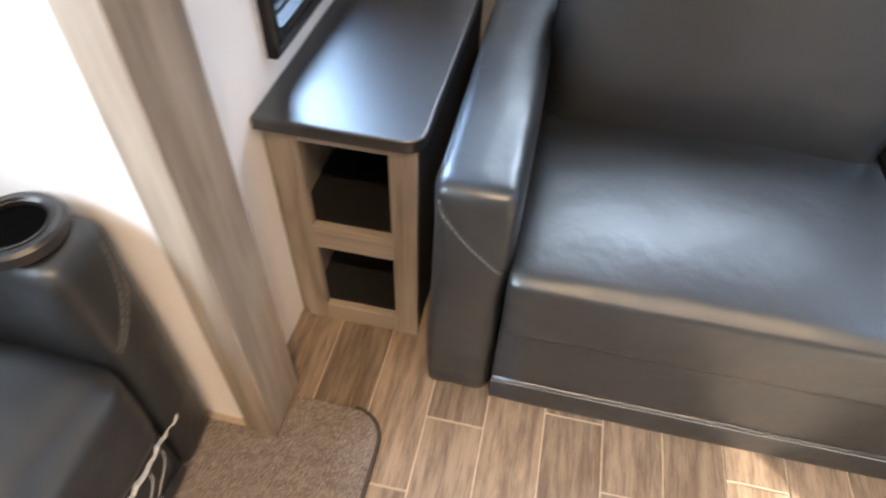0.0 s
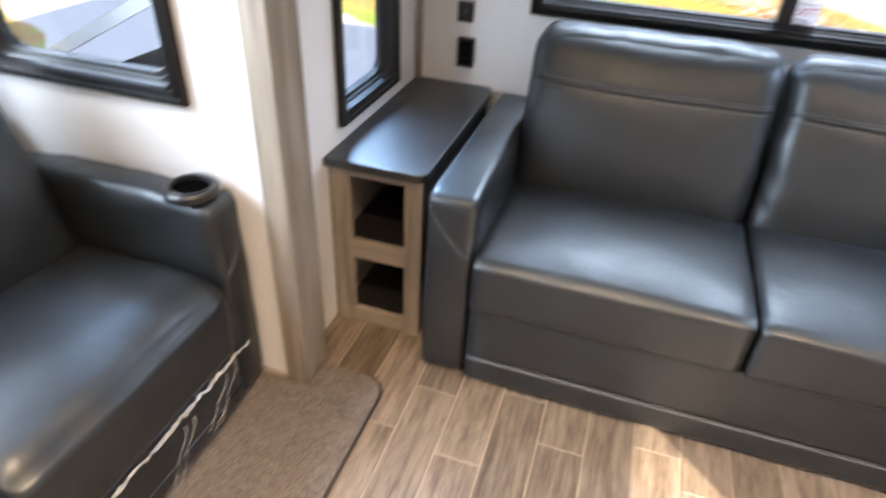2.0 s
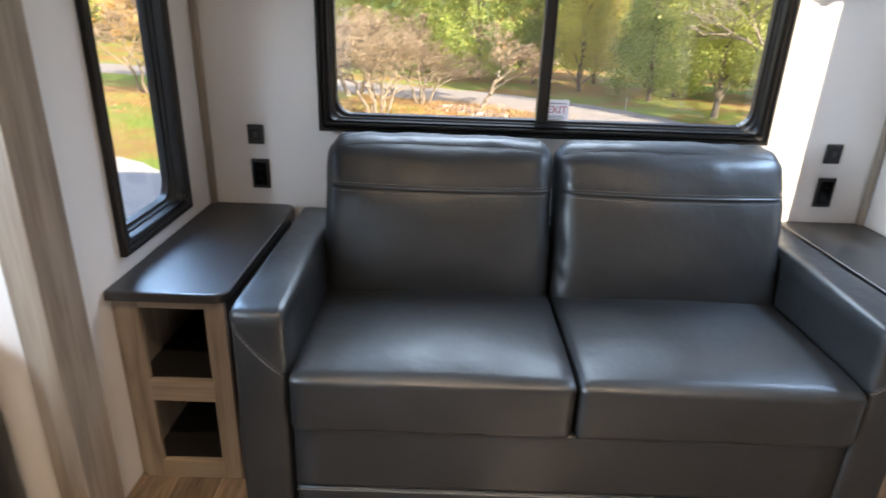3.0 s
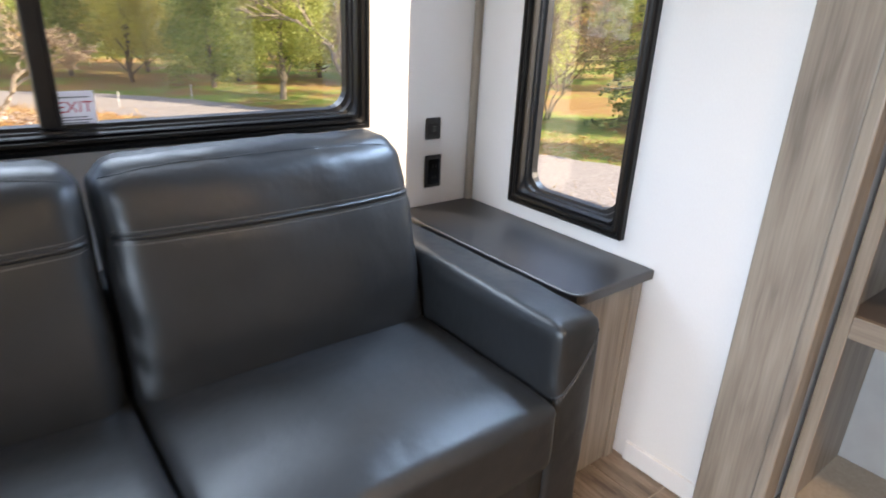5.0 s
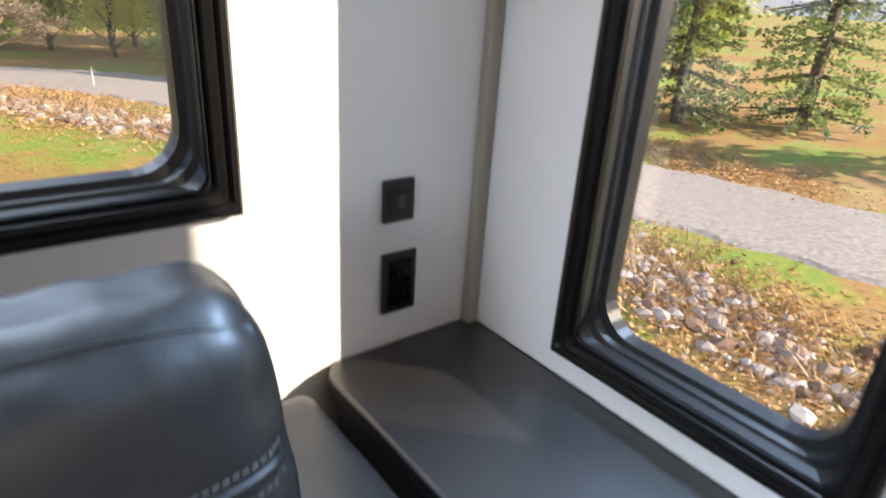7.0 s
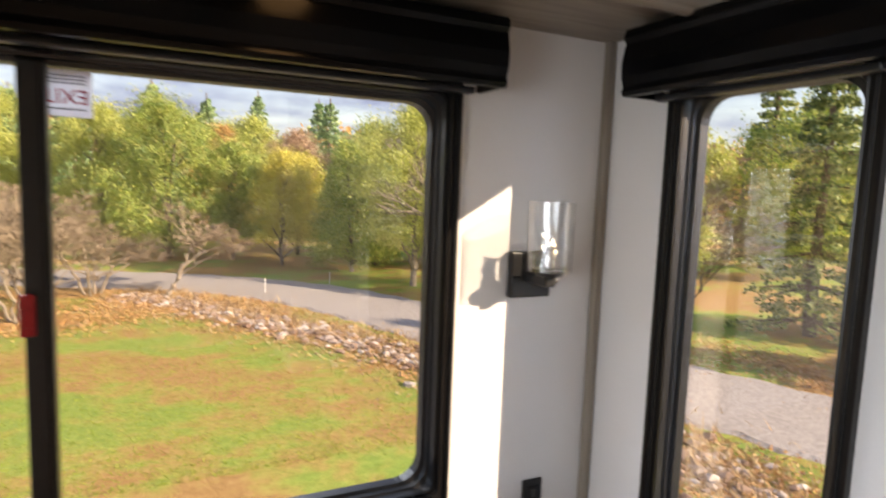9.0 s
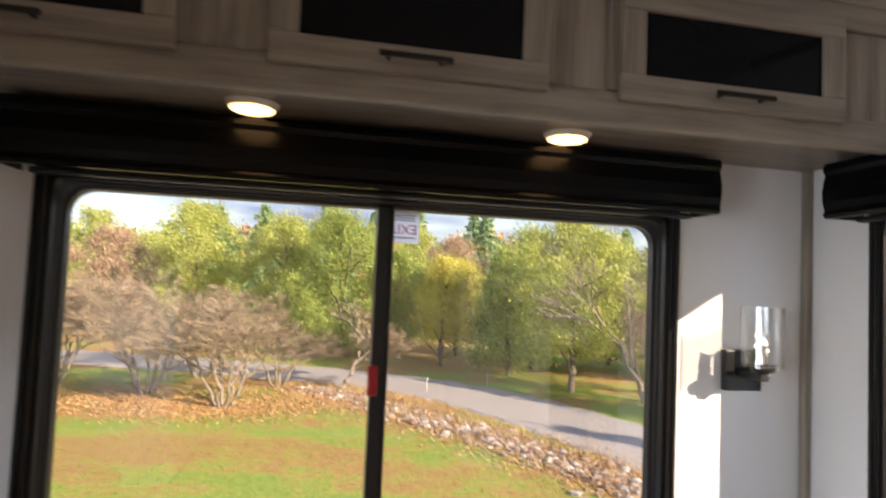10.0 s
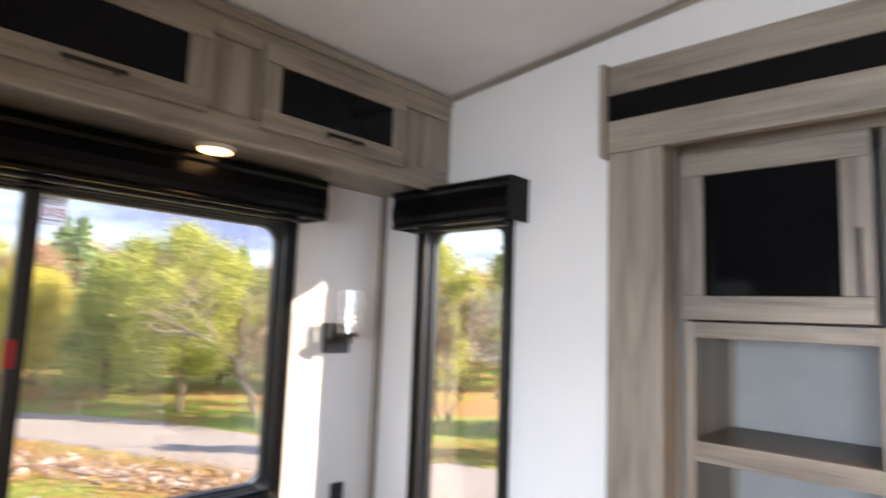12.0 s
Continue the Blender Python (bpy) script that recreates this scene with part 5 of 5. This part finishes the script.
A = np.c_[P[:, 0] - np.cos(a) * w, P[:, 1] - np.sin(a) * w, np.full(n, GZ)]
B = np.c_[P[:, 0] + np.cos(a) * w, P[:, 1] + np.sin(a) * w, np.full(n, GZ)]
C = np.c_[P[:, 0] + rng.normal(size=n) * 0.1, P[:, 1] + rng.normal(size=n) * 0.1, GZ + h]
WEED = leaf_mat("dry_weeds", ((0.0, (0.32, 0.18, 0.08)), (0.5, (0.48, 0.32, 0.15)), (1.0, (0.60, 0.46, 0.26))), 0.2)
v = np.stack([A, B, C], 1).reshape(-1, 3)
tagged(new("dry_weeds", mesh_from(v.tolist(), np.arange(len(v)).reshape(-1, 3).tolist(), "dry_weeds", WEED)), "dry tan weeds growing along the ditch", "weeds", "", "stuff")

# bare crab trees on the lawn
CRAB = "low bare crab tree with many grey-tan twigs"
bare_tree(-3.35, 11.6, 3.5, 3.6, CRAB, 6)
bare_tree(-1.75, 10.4, 3.0, 3.8, CRAB, 6)
bare_tree(-2.7, 13.7, 3.7, 3.4, "bare tree with one stout dark trunk", 2, 7, thick=0.07)
bare_tree(-5.4, 12.4, 3.6, 3.6, CRAB, 5)
bare_tree(-7.6, 13.0, 3.6, 3.4, CRAB, 4)
bare_tree(-0.9, 12.6, 2.6, 3.8, CRAB, 4)
bare_tree(0.35, 12.1, 2.9, 3.0, "small bare tree with one pale trunk", 1, 7, thick=0.06)
bare_tree(7.15, 10.75, 5.4, 0.6, "tall bare tree with a pale forked trunk", 2, 6, BARK_PALE, BARK_PALE, thick=0.075)
bare_tree(7.9, 12.0, 3.2, 1.2, "bare rust-grey thicket beyond the lane", 6, 5, TWIG, TWIG, group="bare shrubs by the lane", thick=0.02)
bare_tree(9.9, 7.6, 4.3, 1.4, "bare shrub with pinkish grey twigs by the lane", 5, 6, TWIG, TWIG, group="bare shrubs by the lane", thick=0.03)

# trees beyond the road
broadleaf(5.85, 12.1, 4.2, 1.35, "lime", 7500, "airy yellow-green tree on the grass beyond the lane", 0.085, 0.34, BARK_PALE)
broadleaf(5.1, 14.6, 3.5, 1.15, "green", 6000, "dense green tree beyond the lane", 0.085, 0.16)
broadleaf(6.2, 15.8, 4.1, 1.5, "green", 7500, "dense dark green tree beyond the lane", 0.085, 0.10)
broadleaf(3.55, 16.2, 3.2, 0.95, "yellow", 5000, "golden-yellow autumn tree beyond the lane", 0.075, 0.28)
broadleaf(4.5, 18.6, 3.3, 1.0, "yellow", 3800, "golden-yellow autumn tree beyond the lane", 0.085, 0.28)
broadleaf(2.4, 17.9, 3.5, 1.05, "green", 5500, "green autumn tree beyond the lane", 0.085, 0.26)
broadleaf(0.6, 18.4, 4.6, 1.75, "green", 8500, "tall green autumn tree beyond the lane", 0.09, 0.14)
broadleaf(-1.3, 21.0, 4.6, 1.6, "lime", 6500, "yellow-green tree beyond the lane", 0.10, 0.14)
broadleaf(2.7, 24.0, 4.5, 1.2, "orange", 4500, "orange autumn tree beyond the lane", 0.10, 0.2)
broadleaf(6.3, 27.0, 4.6, 1.6, "brown", 4500, "rust-brown autumn tree beyond the lane", 0.11, 0.2)
broadleaf(-4.9, 24.0, 5.2, 1.8, "lime", 6500, "tall yellow-green tree beyond the lane", 0.11, 0.16)
broadleaf(-8.0, 24.5, 4.0, 1.9, "brown", 5000, "rust-brown autumn tree beyond the lane", 0.11, 0.2)
broadleaf(8.8, 16.0, 4.1, 1.5, "lime", 6000, "yellow-green tree beyond the lane", 0.10, 0.16)
broadleaf(10.4, 13.6, 4.4, 1.5, "brown", 5000, "rust-brown autumn tree beyond the lane", 0.10, 0.2)
broadleaf(13.6, 11.6, 4.8, 1.7, "lime", 6000, "yellow-green tree beyond the lane", 0.11, 0.16)
broadleaf(17.5, 10.0, 5.2, 2.0, "green", 5500, "green tree beyond the lane", 0.12, 0.2)
broadleaf(-16.0, 22.0, 6.0, 2.4, "lime", 6000, "yellow-green tree past the driveway", 0.13, 0.2)
broadleaf(-22.0, 17.0, 6.6, 2.8, "brown", 6000, "rust-brown tree past the driveway", 0.14, 0.2)
for px, py, ph in ((-2.6, 26.4, 6.0), (-4.7, 27.5, 5.9), (0.3, 28.0, 6.7), (2.6, 29.5, 6.4), (8.0, 27.8, 6.5), (10.2, 22.8, 6.0), (12.5, 17.5, 6.4)):
    conifer(px, py, ph, 1.7, "pine", "tall blue-green pine beyond the lane", 6000, 0.11, 0.16)
SPRUCE = "dark spruce with low sweeping boughs by the lane"
conifer(10.8, 5.5, 5.6, 1.15, "spruce", SPRUCE, 13000, 0.062, 0.06)
conifer(12.7, 4.1, 6.2, 1.45, "spruce", SPRUCE, 13000, 0.062, 0.06)
conifer(13.6, -0.6, 6.4, 1.5, "spruce", SPRUCE, 6000, 0.10, 0.07)
conifer(19.0, 12.5, 7.2, 1.9, "spruce", SPRUCE, 7000, 0.10, 0.07)

for k in range(26):
    ang = radians(-40 + 86 * (k + rng.uniform(-0.3, 0.3)) / 26)
    d = rng.uniform(32, 40)
    kd = ("green", "lime", "green", "orange", "brown", "green", "lime")[k % 7]
    nm = {"green": "green", "lime": "yellow-green", "orange": "orange", "brown": "rust-brown"}[kd]
    broadleaf(d * math.sin(ang), d * math.cos(ang), rng.uniform(4.2, 5.8), rng.uniform(1.8, 2.5), kd, 2400, nm + " autumn tree at the edge of the woods", 0.16, 0.12, group="trees at the edge of the woods")
for k in range(7):
    ang = radians(-30 + 66 * (k + rng.uniform(-0.3, 0.3)) / 7)
    conifer(44 * math.sin(ang), 44 * math.cos(ang), rng.uniform(7.2, 9.2), 2.2, "pine", "tall blue-green pine at the edge of the woods", 3600, 0.18, 0.15, group="pines at the edge of the woods")

# far woods
cols = {"green": [], "lime": [], "orange": [], "pine": [], "brown": []}
kinds = ["green", "lime", "orange", "brown", "green", "pine", "lime", "brown", "pine", "green", "orange"]
for k in range(150):
    ang = radians(-62 + 124 * (k + rng.uniform(-0.4, 0.4)) / 150)
    d = rng.uniform(46, 66)
    hgt = rng.uniform(4.8, 7.2) * d / 55
    cx, cy = d * math.sin(ang), d * math.cos(ang)
    kind = kinds[int(rng.integers(0, len(kinds)))]
    bl = [(cx + rng.normal() * 1.3, cy + rng.normal() * 1.0, GZ + hgt * u, rng.uniform(1.1, 2.0) * (1.15 - 0.6 * u)) for u in np.linspace(0.10, 0.9, 8)]
    cols[kind].append(blob_points(bl, 1500))
for kind, ps in cols.items():
    v, f = leaf_quads(np.concatenate(ps), 0.24)
    tagged(new("far_woods", mesh_from(v.tolist(), f.tolist(), "far_woods", LEAF[kind])), "far autumn woods in mixed green and rust", "woods", "", "stuff")
trunks = bmesh.new()
for k in range(90):
    ang = radians(-60 + 120 * k / 90 + rng.uniform(-0.6, 0.6))
    d = rng.uniform(42, 52)
    x, y = d * math.sin(ang), d * math.cos(ang)
    add_bar(trunks, Vector((x, y, GZ)), Vector((x + rng.normal() * 0.3, y, GZ + rng.uniform(2.5, 4.5))), rng.uniform(0.05, 0.11))
tagged(new("far_trunks", finish(trunks, "far_trunks", BARK)), "grey trunks standing in the far woods", "woods", "", "stuff")

POST = plain("white_post", (0.70, 0.70, 0.68), 0.6, 0, 0.05, 20)
for x, y in ((3.98, 12.75), (2.36, 12.0), (6.1, 9.1)):
    p = thing("marker_post", (x, y, GZ), "slim white marker post beside the lane", "post", "marker posts by the lane")
    part("post", moved(cyl(0.009, 0.32, 8), pose(0, 0, 0.16)), POST, p)
    part("cap", moved(cyl(0.011, 0.014, 8, 0.004), pose(0, 0, 0.327)), POST, p)

# awning support outside the slide-out
AWNING = plain("awning_aluminium", (0.55, 0.57, 0.58), 0.4, 0.3, 0.08, 20)
aw = thing("awning_arm", (-1.225, -0.80, 0.99), "pale grey metal awning arm folded against the trailer's outer wall", "awning arm")
bm = bmesh.new()
add_bar(bm, Vector((0.0, 0.0, 0.157)), Vector((-1.08, 0.0, -0.382)), 0.016)
part("strut", bm, AWNING, aw)
bm = bmesh.new()
add_bar(bm, Vector((0.0, 0.03, -0.035)), Vector((-0.60, 0.03, -0.279)), 0.034)
part("arm_rail", bm, DARK_METAL, aw, "dark metal rail")
part("bracket", box(-0.010, 0.004, -0.03, 0.07, -0.08, 0.19, 0.003), AWNING, aw)
